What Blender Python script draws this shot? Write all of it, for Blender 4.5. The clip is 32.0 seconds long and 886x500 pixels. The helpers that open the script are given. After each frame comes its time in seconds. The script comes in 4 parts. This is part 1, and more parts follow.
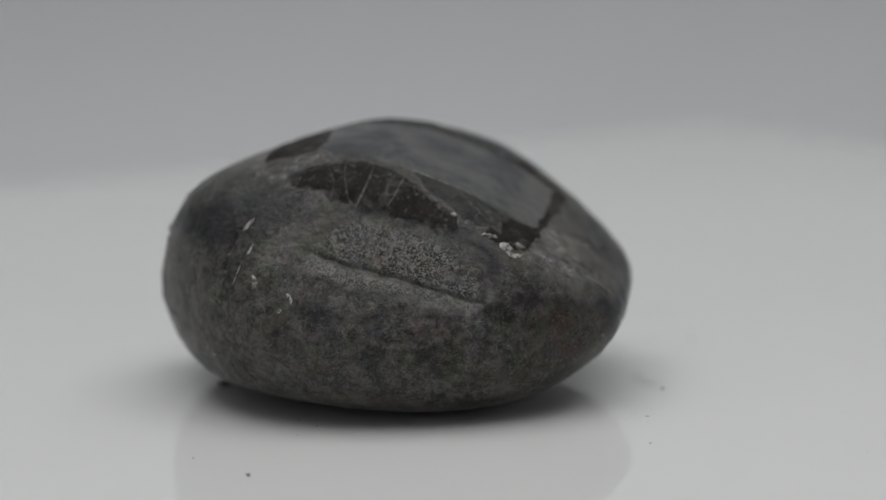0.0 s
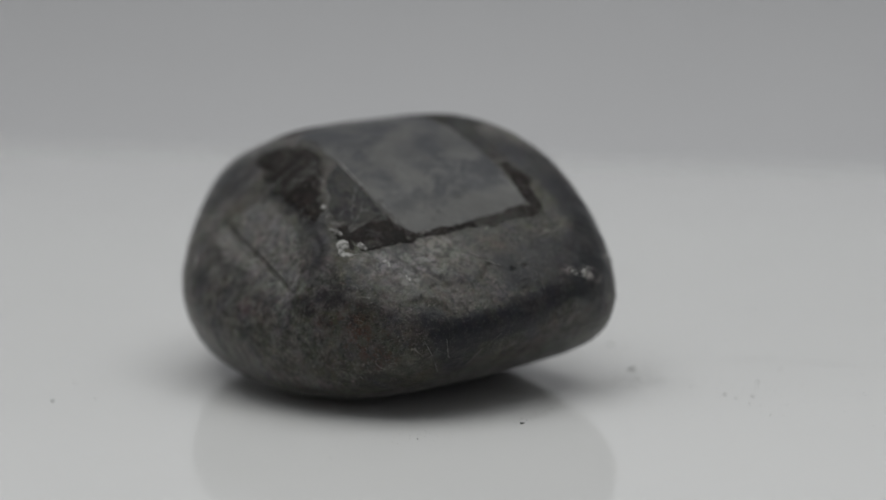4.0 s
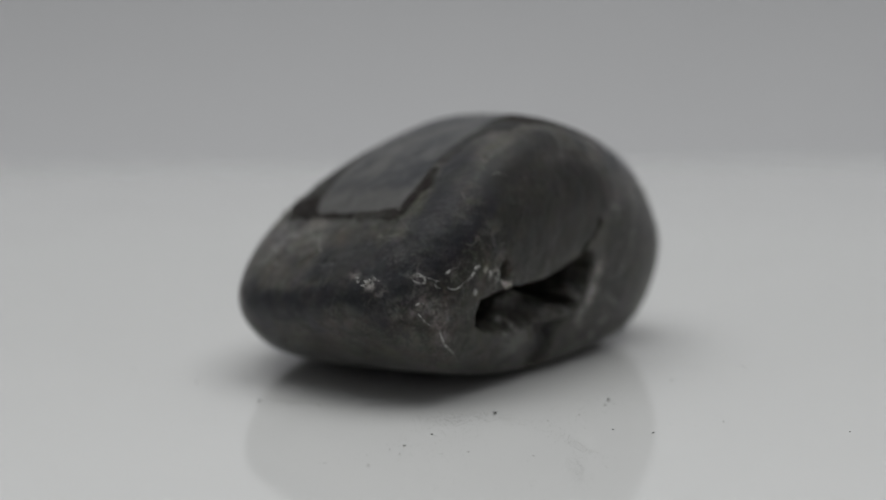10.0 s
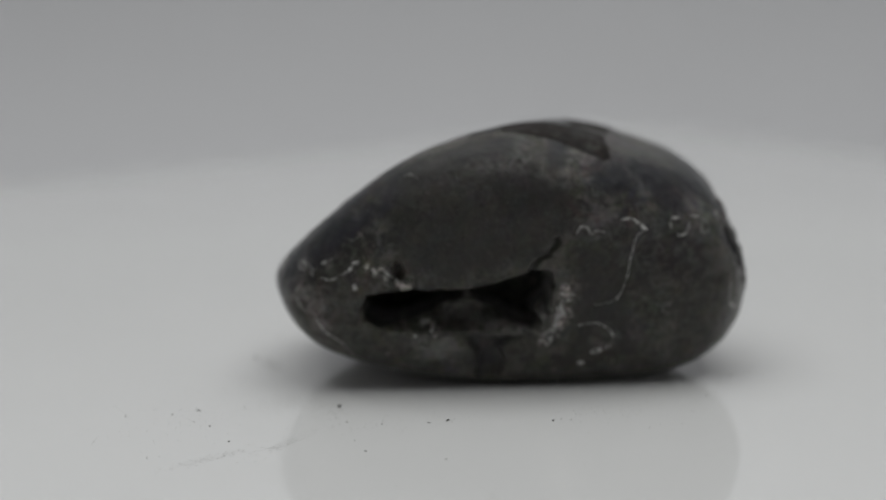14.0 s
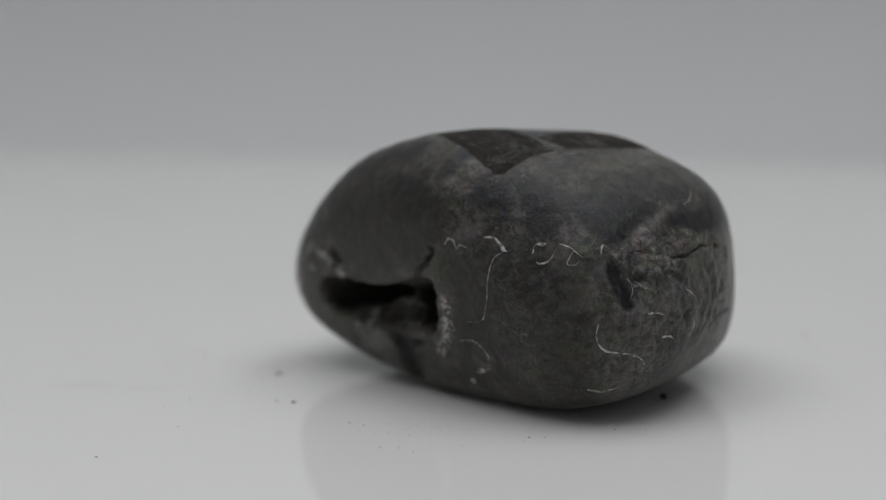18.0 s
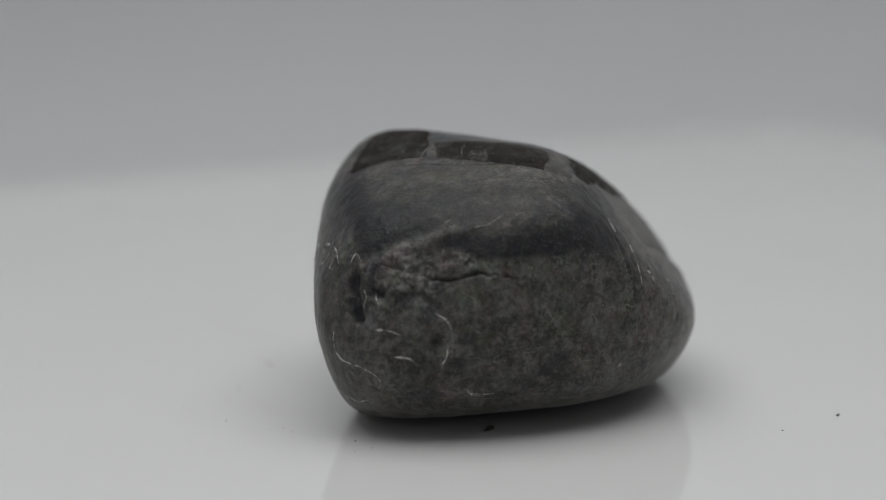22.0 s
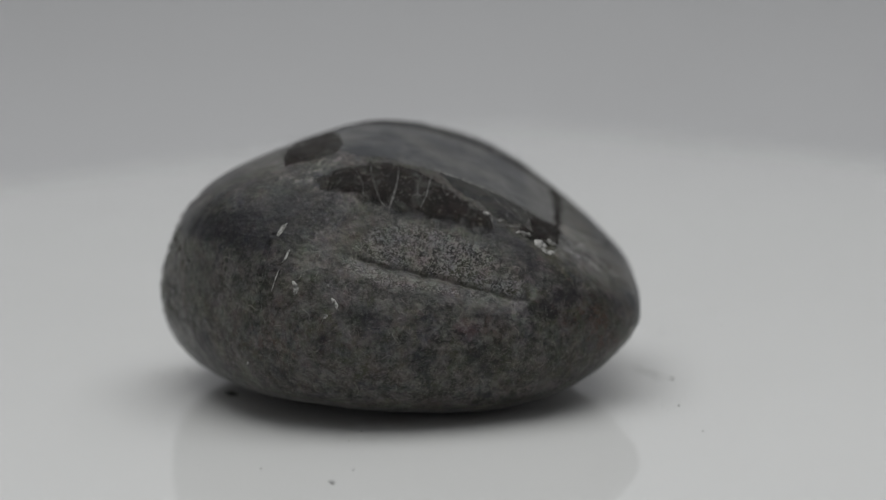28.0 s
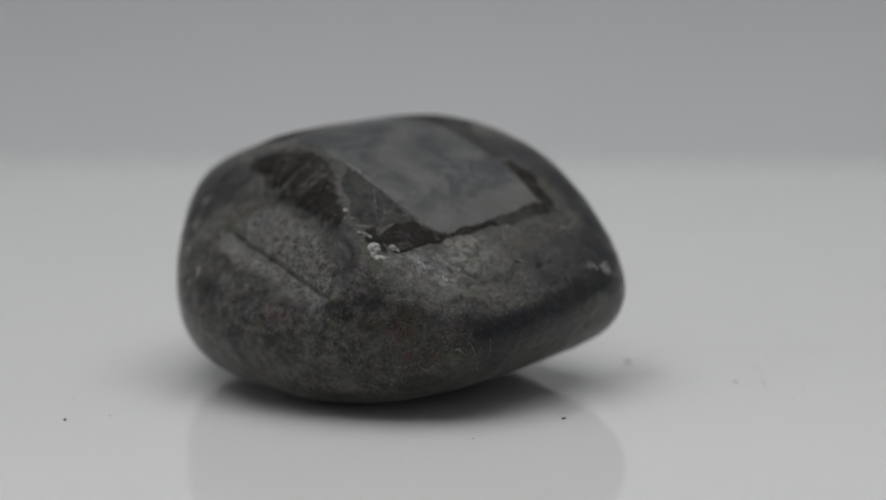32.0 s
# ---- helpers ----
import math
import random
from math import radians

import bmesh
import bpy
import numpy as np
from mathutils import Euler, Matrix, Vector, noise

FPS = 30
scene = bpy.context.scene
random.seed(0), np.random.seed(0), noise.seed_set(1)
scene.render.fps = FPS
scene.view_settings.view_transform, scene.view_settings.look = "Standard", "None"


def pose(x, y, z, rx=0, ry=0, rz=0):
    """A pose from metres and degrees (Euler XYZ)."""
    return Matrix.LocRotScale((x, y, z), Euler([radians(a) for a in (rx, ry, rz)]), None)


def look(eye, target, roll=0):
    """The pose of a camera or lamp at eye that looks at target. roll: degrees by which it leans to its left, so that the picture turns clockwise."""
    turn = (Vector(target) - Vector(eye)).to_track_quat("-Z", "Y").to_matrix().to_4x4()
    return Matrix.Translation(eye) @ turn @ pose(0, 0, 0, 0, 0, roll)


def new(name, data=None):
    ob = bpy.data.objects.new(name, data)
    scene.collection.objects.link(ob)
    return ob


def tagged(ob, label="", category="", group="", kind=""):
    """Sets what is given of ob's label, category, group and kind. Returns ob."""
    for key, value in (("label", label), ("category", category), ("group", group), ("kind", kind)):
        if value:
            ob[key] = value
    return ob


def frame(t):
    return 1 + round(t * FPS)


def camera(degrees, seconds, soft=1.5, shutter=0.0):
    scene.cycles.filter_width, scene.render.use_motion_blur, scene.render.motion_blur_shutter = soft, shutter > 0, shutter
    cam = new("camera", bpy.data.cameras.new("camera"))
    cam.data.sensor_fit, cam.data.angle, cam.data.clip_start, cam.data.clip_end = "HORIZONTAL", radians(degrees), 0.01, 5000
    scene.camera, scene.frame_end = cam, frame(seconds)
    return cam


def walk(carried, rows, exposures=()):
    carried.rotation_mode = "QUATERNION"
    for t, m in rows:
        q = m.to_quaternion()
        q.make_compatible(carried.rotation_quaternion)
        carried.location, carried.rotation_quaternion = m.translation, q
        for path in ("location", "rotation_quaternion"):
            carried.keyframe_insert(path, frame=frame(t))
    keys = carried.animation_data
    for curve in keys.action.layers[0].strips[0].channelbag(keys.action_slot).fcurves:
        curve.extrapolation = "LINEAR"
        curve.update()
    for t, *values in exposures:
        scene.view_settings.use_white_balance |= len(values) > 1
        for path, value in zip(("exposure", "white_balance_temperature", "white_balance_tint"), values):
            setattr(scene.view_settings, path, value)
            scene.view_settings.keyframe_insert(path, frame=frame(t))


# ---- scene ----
from mathutils.bvhtree import BVHTree

# A dark tumbled stone on a square gloss-white plate that turns slowly before a still close-up camera.
D = 0.30                                     # camera to the plate's axis, metres
TURN = -12.4704                              # degrees a second, clockwise seen from above

# ---- camera ----
cam = camera(25.17, 32.0, soft=1.2)
EYE = Vector((0.0, -0.97226 * D, 0.23389 * D))
VIEW = look(EYE, EYE + Vector((-0.005214, 0.984667, -0.174366)), -1.005)
walk(cam, [(0.0, VIEW), (32.0, VIEW)])
cam.data.dof.use_dof = True
cam.data.dof.focus_distance = 0.875 * D
cam.data.dof.aperture_fstop = 9.5

# ---- light ----
world = bpy.data.worlds.new("studio_air")
scene.world = world
world.use_nodes = True
world.node_tree.nodes["Background"].inputs[0].default_value = (0.9, 0.93, 1.0, 1)
world.node_tree.nodes["Background"].inputs[1].default_value = 0.05
panel = bpy.data.lights.new("overhead_softbox", "AREA")
panel.shape, panel.size, panel.size_y, panel.energy, panel.color = "RECTANGLE", 1.3, 0.85, 7.2, (0.985, 0.996, 0.985)
new("overhead_softbox", panel).matrix_world = look((0, 0.0, 0.95), (0, 0.0, 0))
scene.view_settings.exposure = 0.0


# ---- materials ----
class Nodes:
    """A small writer of node trees."""

    def __init__(self, name):
        self.mat = bpy.data.materials.new(name)
        self.mat.use_nodes = True
        self.tree = self.mat.node_tree
        self.bsdf = self.tree.nodes["Principled BSDF"]
        self.place = self.add("ShaderNodeTexCoord").outputs["Object"]

    def add(self, kind, **props):
        node = self.tree.nodes.new(kind)
        for key, value in props.items():
            setattr(node, key, value)
        return node

    def put(self, socket, value):
        if isinstance(value, bpy.types.NodeSocket):
            self.tree.links.new(value, socket)
        elif value is not None:
            socket.default_value = (*value, 1) if isinstance(value, tuple) and len(value) == 3 and socket.type == "RGBA" else value
        return socket

    def noise(self, scale, detail=4, rough=0.55, warp=0.0, at=None):
        n = self.add("ShaderNodeTexNoise")
        self.put(n.inputs["Vector"], at or self.place)
        n.inputs["Scale"].default_value, n.inputs["Detail"].default_value = scale, detail
        n.inputs["Roughness"].default_value, n.inputs["Distortion"].default_value = rough, warp
        return n.outputs["Fac"]

    def stretch(self, x, y, z, turn=(0, 0, 0)):
        n = self.add("ShaderNodeMapping")
        self.put(n.inputs["Vector"], self.place)
        n.inputs["Rotation"].default_value, n.inputs["Scale"].default_value = [radians(a) for a in turn], (x, y, z)
        return n.outputs["Vector"]

    def ramp(self, value, a, b, low=0.0, high=1.0):
        n = self.add("ShaderNodeMapRange", interpolation_type="SMOOTHSTEP")
        for k, v in enumerate((value, a, b, low, high)):
            self.put(n.inputs[k], v)
        return n.outputs[0]

    def math(self, op, a, b=0.0):
        n = self.add("ShaderNodeMath", operation=op)
        self.put(n.inputs[0], a), self.put(n.inputs[1], b)
        return n.outputs[0]

    def mix(self, fac, a, b):
        n = self.add("ShaderNodeMix", data_type="RGBA")
        self.put(n.inputs[0], fac), self.put(n.inputs[6], a), self.put(n.inputs[7], b)
        return n.outputs[2]

    def tint(self, colour, scale, amount):
        """Lets the hue of a colour wander, each channel on its own."""
        n = self.add("ShaderNodeTexNoise")
        self.put(n.inputs["Vector"], self.place)
        n.inputs["Scale"].default_value, n.inputs["Detail"].default_value, n.inputs["Roughness"].default_value = scale, 4, 0.6
        k = self.add("ShaderNodeVectorMath", operation="MULTIPLY_ADD")
        self.put(k.inputs[0], n.outputs["Color"])
        k.inputs[1].default_value, k.inputs[2].default_value = (amount,) * 3, (1 - 0.5 * amount,) * 3
        out = self.add("ShaderNodeVectorMath", operation="MULTIPLY")
        self.put(out.inputs[0], colour), self.put(out.inputs[1], k.outputs[0])
        return out.outputs[0]

    def field(self, name):
        return self.add("ShaderNodeAttribute", attribute_name=name).outputs["Fac"]

    def bump(self, height, depth, strength=1.0):
        n = self.add("ShaderNodeBump")
        n.inputs["Strength"].default_value, n.inputs["Distance"].default_value = strength, depth
        self.put(n.inputs["Height"], height)
        self.put(self.bsdf.inputs["Normal"], n.outputs[0])

    def done(self, colour, rough, metal=0.0, ior=1.5, spec=0.5):
        self.put(self.bsdf.inputs["Base Color"], colour), self.put(self.bsdf.inputs["Roughness"], rough)
        self.put(self.bsdf.inputs["Metallic"], metal), self.put(self.bsdf.inputs["IOR"], ior)
        self.bsdf.inputs["Specular IOR Level"].default_value = spec
        return self.mat


def make_paper(name, tone):
    m = Nodes(name)
    c = m.mix(m.noise(9, 3), tuple(0.94 * v for v in tone), tone)
    m.bump(m.noise(900, 2), 0.0002, 0.3)
    return m.done(c, 0.9, spec=0.2)


def make_plate():
    m = Nodes("gloss_white_acrylic")
    c = m.mix(m.noise(14, 4), (0.745, 0.748, 0.745), (0.795, 0.795, 0.792))
    r = m.ramp(m.noise(40, 5), 0.3, 0.75, 0.010, 0.025)
    m.bump(m.noise(30, 2), 0.0002, 0.04)
    return m.done(c, r, ior=1.8)


def make_stone():
    m = Nodes("dark_tumbled_stone")
    grain = m.noise(2400, 3, 0.7)
    fleck = m.noise(950, 6, 0.7, 0.5)
    cloud = m.noise(170, 6, 0.62, 0.9)
    veil = m.noise(60, 5, 0.6, 0.6)
    c = m.mix(m.ramp(veil, 0.38, 0.62), (0.018, 0.0182, 0.0187), (0.070, 0.0692, 0.066))
    c = m.mix(m.math("MULTIPLY", m.ramp(cloud, 0.49, 0.65), 0.7), c, (0.108, 0.107, 0.103))
    mottle = m.noise(430, 6, 0.68, 0.9)
    c = m.mix(m.math("MULTIPLY", m.ramp(mottle, 0.52, 0.62), 0.75), c, (0.120, 0.119, 0.112))
    c = m.mix(m.math("MULTIPLY", m.ramp(mottle, 0.49, 0.38), 0.8), c, (0.011, 0.0112, 0.0117))
    c = m.mix(m.math("MULTIPLY", m.ramp(m.noise(120, 6, 0.62, 0.9), 0.49, 0.61), 0.88), c, (0.0162, 0.0164, 0.0172))
    # green and reddish mineral spots, thin level bands
    c = m.mix(m.math("MULTIPLY", m.ramp(m.noise(240, 6, 0.66, 0.7), 0.52, 0.66), 0.75), c, (0.057, 0.063, 0.038))
    c = m.mix(m.math("MULTIPLY", m.ramp(m.noise(310, 6, 0.68, 1.1), 0.55, 0.67), 0.65), c, (0.073, 0.049, 0.050))
    c = m.mix(m.math("MULTIPLY", m.ramp(m.noise(190, 6, 0.66, 1.0), 0.54, 0.66), 0.6), c, (0.035, 0.037, 0.055))
    band = m.noise(1.0, 5, 0.62, 0.9, m.stretch(85, 85, 620, (6, -9, 0)))
    c = m.mix(m.math("MULTIPLY", m.ramp(band, 0.55, 0.68), 0.22), c, (0.115, 0.113, 0.105))
    c = m.mix(m.math("MULTIPLY", m.ramp(band, 0.44, 0.34), 0.22), c, (0.021, 0.021, 0.022))
    c = m.mix(m.math("MULTIPLY", m.field("blue"), m.ramp(m.noise(300, 6, 0.68, 1.0), 0.36, 0.62, 0.98, 0.76)), c, (0.0150, 0.0159, 0.0200))
    c = m.mix(m.math("MULTIPLY", m.field("olive"), m.ramp(fleck, 0.35, 0.6, 0.25, 0.65)), c, (0.0535, 0.0535, 0.041))
    c = m.mix(m.math("MULTIPLY", m.field("smooth"), 0.8), c, (0.029, 0.0285, 0.0265))
    c = m.mix(m.math("MULTIPLY", m.field("rust"), m.ramp(m.noise(700, 5, 0.7), 0.48, 0.60)), c, (0.060, 0.032, 0.024))
    # speckled skin, light dust and dark pores
    skin_ = m.math("MULTIPLY", m.ramp(m.field("smooth"), 0.0, 1.0, 1.0, 0.22), m.ramp(m.field("blue"), 0.0, 1.0, 1.0, 0.3))
    c = m.mix(m.math("MULTIPLY", m.math("MULTIPLY", m.ramp(fleck, 0.50, 0.68), 0.30), skin_), c, (0.135, 0.133, 0.127))
    c = m.mix(m.math("MULTIPLY", m.math("MULTIPLY", m.ramp(grain, 0.53, 0.66), m.ramp(m.field("grit"), 0, 1, 0.28, 0.48)), m.math("MULTIPLY", m.ramp(m.field("smooth"), 0, 1, 1, 0.5), m.ramp(m.field("blue"), 0, 1, 1, 0.35))), c, (0.15, 0.147, 0.138))
    c = m.mix(m.math("MULTIPLY", m.ramp(m.noise(1300, 5, 0.65), 0.55, 0.66), m.ramp(m.field("grit"), 0, 1, 0.5, 0.7)), c, (0.010, 0.012, 0.012))
    # hair scratches
    for scale, turn, tone in ((150, (20, 40, 0), 0.7), (230, (70, 10, 50), 0.6), (120, (0, 80, 20), 0.6), (310, (35, 65, 80), 0.6)):
        line = m.math("ABSOLUTE", m.math("SUBTRACT", m.noise(1.0, 2, 0.5, 0.15, m.stretch(scale, scale * 0.25, scale, turn)), 0.5))
        gate = m.ramp(m.noise(210 + scale, 3, 0.6, 0.3), 0.54, 0.62)
        c = m.mix(m.math("MULTIPLY", m.math("MULTIPLY", m.ramp(line, 0.005, 0.0), gate), m.math("MULTIPLY", skin_, tone)), c, (0.20, 0.195, 0.18))
    # worn white crystals in the hollow and on broken stone
    worm = m.ramp(m.noise(1900, 4, 0.66, 1.6), 0.44, 0.60)
    c = m.mix(m.math("MULTIPLY", m.field("scuff"), m.ramp(worm, 0, 1, 0.0, 0.9)), c, (0.27, 0.268, 0.26))
    # dust mask: real pale dust, and in places light put into the colour
    c = m.mix(m.math("MULTIPLY", m.field("dust"), m.math("MULTIPLY", m.ramp(fleck, 0.36, 0.60, 0.1, 0.95), m.ramp(m.noise(330, 5, 0.66, 0.8), 0.38, 0.58, 0.15, 1.0))), c, (0.27, 0.268, 0.258))
    c = m.mix(m.math("MULTIPLY", m.field("broken"), m.ramp(m.noise(1000, 4, 0.7, 0.8), 0.46, 0.56)), c, (0.42, 0.40, 0.385))
    r = m.ramp(m.noise(420, 5, 0.65), 0.3, 0.7, 0.30, 0.46)
    r = m.ramp(m.field("scuff"), 0, 1, r, 0.5)
    lump = m.math("ADD", m.math("MULTIPLY", m.noise(1300, 5, 0.65), 0.9), m.math("MULTIPLY", worm, m.math("MULTIPLY", m.field("scuff"), 0.6)))
    m.bump(m.math("ADD", lump, m.math("MULTIPLY", m.noise(350, 4, 0.6), 0.9)), 0.00022, 0.65)
    c = m.tint(m.tint(c, 900, 0.26), 300, 0.30)
    warm = m.add("ShaderNodeMix", data_type="RGBA", blend_type="MULTIPLY")
    m.put(warm.inputs[0], 1.0), m.put(warm.inputs[6], c), m.put(warm.inputs[7], (1.035, 1.0, 0.99))
    c = warm.outputs[2]
    m.bsdf.inputs["Sheen Weight"].default_value, m.bsdf.inputs["Sheen Roughness"].default_value = 0.20, 0.30
    return m.done(c, r, spec=0.20)


def worn_edge(m):
    """A film thins out and breaks up towards its torn rim."""
    m.put(m.bsdf.inputs["Alpha"], m.ramp(m.math("ADD", m.field("rim"), m.math("MULTIPLY", m.math("SUBTRACT", m.noise(750, 6, 0.68, 0.6), 0.5), 1.5)), 0.18, 0.72))


def make_film(name, dark, light, rough):
    m = Nodes(name)
    c = m.mix(m.ramp(m.noise(330, 6, 0.65, 0.8), 0.36, 0.62), dark, light)
    c = m.mix(m.math("MULTIPLY", m.ramp(m.noise(200, 6, 0.7, 1.0), 0.50, 0.60), 0.85), c, (0.050, 0.049, 0.045))
    c = m.mix(m.math("MULTIPLY", m.ramp(m.noise(1500, 5, 0.7), 0.56, 0.66), 0.6), c, (0.12, 0.115, 0.105))
    line = m.math("ABSOLUTE", m.math("SUBTRACT", m.noise(1.0, 2, 0.5, 0.4, m.stretch(260, 90, 200, (0, 0, 25))), 0.5))
    c = m.mix(m.math("MULTIPLY", m.ramp(line, 0.007, 0.0), m.ramp(m.noise(220, 3), 0.5, 0.6, 0.0, 0.6)), c, (0.16, 0.155, 0.145))
    m.bump(m.noise(900, 5, 0.65), 0.00016, 0.8)
    worn_edge(m)
    c = m.tint(c, 500, 0.4)
    return m.done(c, m.ramp(m.noise(500, 4), 0.3, 0.7, rough - 0.06, rough + 0.1), spec=0.10)


def make_window():
    m = Nodes("worn_grey_film")
    c = m.mix(m.ramp(m.noise(75, 4, 0.55, 0.6), 0.40, 0.60), (0.032, 0.034, 0.040), (0.082, 0.081, 0.079))
    c = m.mix(m.math("MULTIPLY", m.ramp(m.noise(260, 6, 0.7, 0.8), 0.48, 0.64), 0.7), c, (0.104, 0.103, 0.100))
    c = m.mix(m.math("MULTIPLY", m.ramp(m.noise(500, 4, 0.6), 0.62, 0.74), 0.7), c, (0.035, 0.034, 0.033))
    c = m.mix(m.math("MULTIPLY", m.ramp(m.noise(2200, 3, 0.7), 0.58, 0.7), 0.35), c, (0.17, 0.17, 0.165))
    m.bump(m.noise(800, 5, 0.6), 0.0001, 0.5)
    worn_edge(m)
    m.bsdf.inputs["Sheen Weight"].default_value, m.bsdf.inputs["Sheen Roughness"].default_value = 0.35, 0.3
    return m.done(c, m.ramp(m.noise(300, 4), 0.3, 0.7, 0.38, 0.54), spec=0.3)


def make_chalk():
    m = Nodes("chalky_white_scratch")
    c = m.mix(m.ramp(m.noise(1500, 3), 0.35, 0.65), (0.09, 0.088, 0.083), (0.48, 0.475, 0.455))
    m.bump(m.noise(3000, 2), 0.0001, 0.5)
    return m.done(c, 0.7)


def make_streak():
    m = Nodes("pale_grey_streak")
    c = m.mix(m.ramp(m.noise(1300, 4), 0.4, 0.6), (0.050, 0.048, 0.046), (0.150, 0.147, 0.142))
    return m.done(c, 0.7)


def make_crumb():
    m = Nodes("dark_stone_crumb")
    c = m.mix(m.noise(2500, 3), (0.02, 0.02, 0.019), (0.085, 0.08, 0.07))
    return m.done(c, 0.7)


def make_dust():
    m = Nodes("grey_stone_dust")
    c = m.mix(m.noise(900, 2), (0.22, 0.22, 0.21), (0.5, 0.5, 0.49))
    return m.done(c, 0.85)


PAPER = make_paper("grey_white_backdrop_paper", (0.603, 0.603, 0.617))
WALL = make_paper("matt_white_wall", (0.70, 0.70, 0.70))
PLATE = make_plate()
STONE = make_stone()
BROWN = make_film("dark_brown_glue_film", (0.0095, 0.0078, 0.0072), (0.022, 0.0176, 0.016), 0.58)
SMOKE = make_film("smoky_grey_film", (0.021, 0.0215, 0.0235), (0.050, 0.0497, 0.049), 0.5)
WINDOW = make_window()
CHALK = make_chalk()
STREAK = make_streak()
CRUMB = make_crumb()
DUST = make_dust()


# ---- mesh helpers ----
def mesh_of(name, verts, faces, material, smooth=True):
    me = bpy.data.meshes.new(name)
    me.from_pydata([tuple(v) for v in verts], [], [tuple(int(i) for i in f) for f in faces])
    me.materials.append(material)
    me.polygons.foreach_set("use_smooth", [smooth] * len(me.polygons))
    me.update()
    return me


def slab(name, size, at, material):
    bm = bmesh.new()
    bmesh.ops.create_cube(bm, size=1, matrix=Matrix.Translation(at) @ Matrix.Diagonal((*size, 1)))
    me = bpy.data.meshes.new(name)
    bm.to_mesh(me), bm.free()
    me.materials.append(material)
    return new(name, me)


# ---- the set: table, curved backdrop, tent walls ----
TABLE = -0.08


def build_set():
    # one sheet of paper: flat on the table, then curving up behind
    prof = [(-1.2, TABLE), (0.29, TABLE)]
    for k in range(1, 17):
        a = radians(90 * k / 16)
        prof.append((0.29 + 0.16 * math.sin(a), TABLE + 0.16 * (1 - math.cos(a))))
    prof.append((0.45, 1.0))
    verts = [(s * 1.0, y, z) for y, z in prof for s in (-1, 1)]
    verts += [(s * 1.0, y + 0.004, z - 0.004) for y, z in prof for s in (-1, 1)]
    n = 2 * len(prof)
    faces = [(2 * i, 2 * i + 1, 2 * i + 3, 2 * i + 2) for i in range(len(prof) - 1)]
    faces += [(n + 2 * i + 2, n + 2 * i + 3, n + 2 * i + 1, n + 2 * i) for i in range(len(prof) - 1)]
    for i in range(len(prof) - 1):
        faces += [(2 * i + 2, n + 2 * i + 2, n + 2 * i, 2 * i), (2 * i + 1, n + 2 * i + 1, n + 2 * i + 3, 2 * i + 3)]
    tagged(new("backdrop", mesh_of("backdrop", verts, faces, PAPER)), "pale grey paper sweep behind the plate", "backdrop", kind="structure")
    tagged(slab("wall_west", (0.02, 1.9, 1.12), (-1.02, -0.3, 0.44), WALL), "matt white side wall", "wall", kind="structure")
    tagged(slab("wall_east", (0.02, 1.9, 1.12), (1.02, -0.3, 0.44), WALL), "matt white side wall", "wall", kind="structure")
    tagged(slab("wall_south", (2.06, 0.02, 1.12), (0, -1.26, 0.44), WALL), "matt white wall behind the camera", "wall", kind="structure")
    tagged(slab("ceiling", (2.06, 1.9, 0.02), (0, -0.3, 1.01), WALL), "matt white ceiling", "ceiling", kind="structure")
    tagged(slab("floor", (2.2, 2.1, 0.03), (0, -0.3, TABLE - 0.02), WALL), "pale table under the paper", "floor", kind="structure")


build_set()

MOVING = []                                  # (thing, its place on the plate)


def build_plate():
    """Square plate with rounded corners and a rounded rim, its top at z = 0."""
    half, corner, thick, round_ = 0.237, 0.006, 0.008, 0.002
    outline = []
    for q in range(4):
        for k in range(9):
            a = radians(90 * q + 90 * k / 8)
            cx, cy = [(1, 1), (-1, 1), (-1, -1), (1, -1)][q]
            outline.append((cx * (half - corner), cy * (half - corner), a, corner))
    rings = []
    for k in range(7):
        b = radians(90 * k / 6)
        rings.append((-round_ * (1 - math.sin(b)), -round_ * (1 - math.cos(b))))
    rings.append((0.0, -thick))
    verts, faces = [], []
    n = len(outline)
    for grow, z in rings:
        for cx, cy, a, r in outline:
            verts.append((cx + (r + grow) * math.cos(a), cy + (r + grow) * math.sin(a), z))
    for j in range(len(rings) - 1):
        for i in range(n):
            k = (i + 1) % n
            faces.append((j * n + i, (j + 1) * n + i, (j + 1) * n + k, j * n + k))
    faces.append(tuple(range(n)))
    faces.append(tuple(reversed(range((len(rings) - 1) * n, len(rings) * n))))
    me = mesh_of("plate", verts, faces, PLATE)
    thing = tagged(new("turntable"), "square gloss white turntable plate with faint reflections", "turntable")
    top = new("plate", me)
    top.parent = thing
    # round foot under it
    ring = [(0.0, -thick), (0.085, -thick), (0.085, -0.020), (0.070, -0.024), (0.070, -0.066), (0.095, -0.072), (0.097, TABLE + 0.001), (0.0, TABLE + 0.001)]
    verts, faces, n = [], [], 40
    for r, z in ring:
        verts += [(r * math.cos(2 * math.pi * k / n), r * math.sin(2 * math.pi * k / n), z) for k in range(n)]
    for j in range(len(ring) - 1):
        faces += [(j * n + k, (j + 1) * n + k, (j + 1) * n + (k + 1) % n, j * n + (k + 1) % n) for k in range(n)]
    foot = new("foot", mesh_of("foot", verts, faces, WALL, False))
    foot.parent = thing
    return thing


plate = build_plate()
PLATE_YAW = 31.0
MOVING.append((plate, pose(0, 0, 0, 0, 0, PLATE_YAW)))

# ---- the stone ----
HEART = Vector((-0.032, -0.022, 0.058)) * D  # middle of the stone
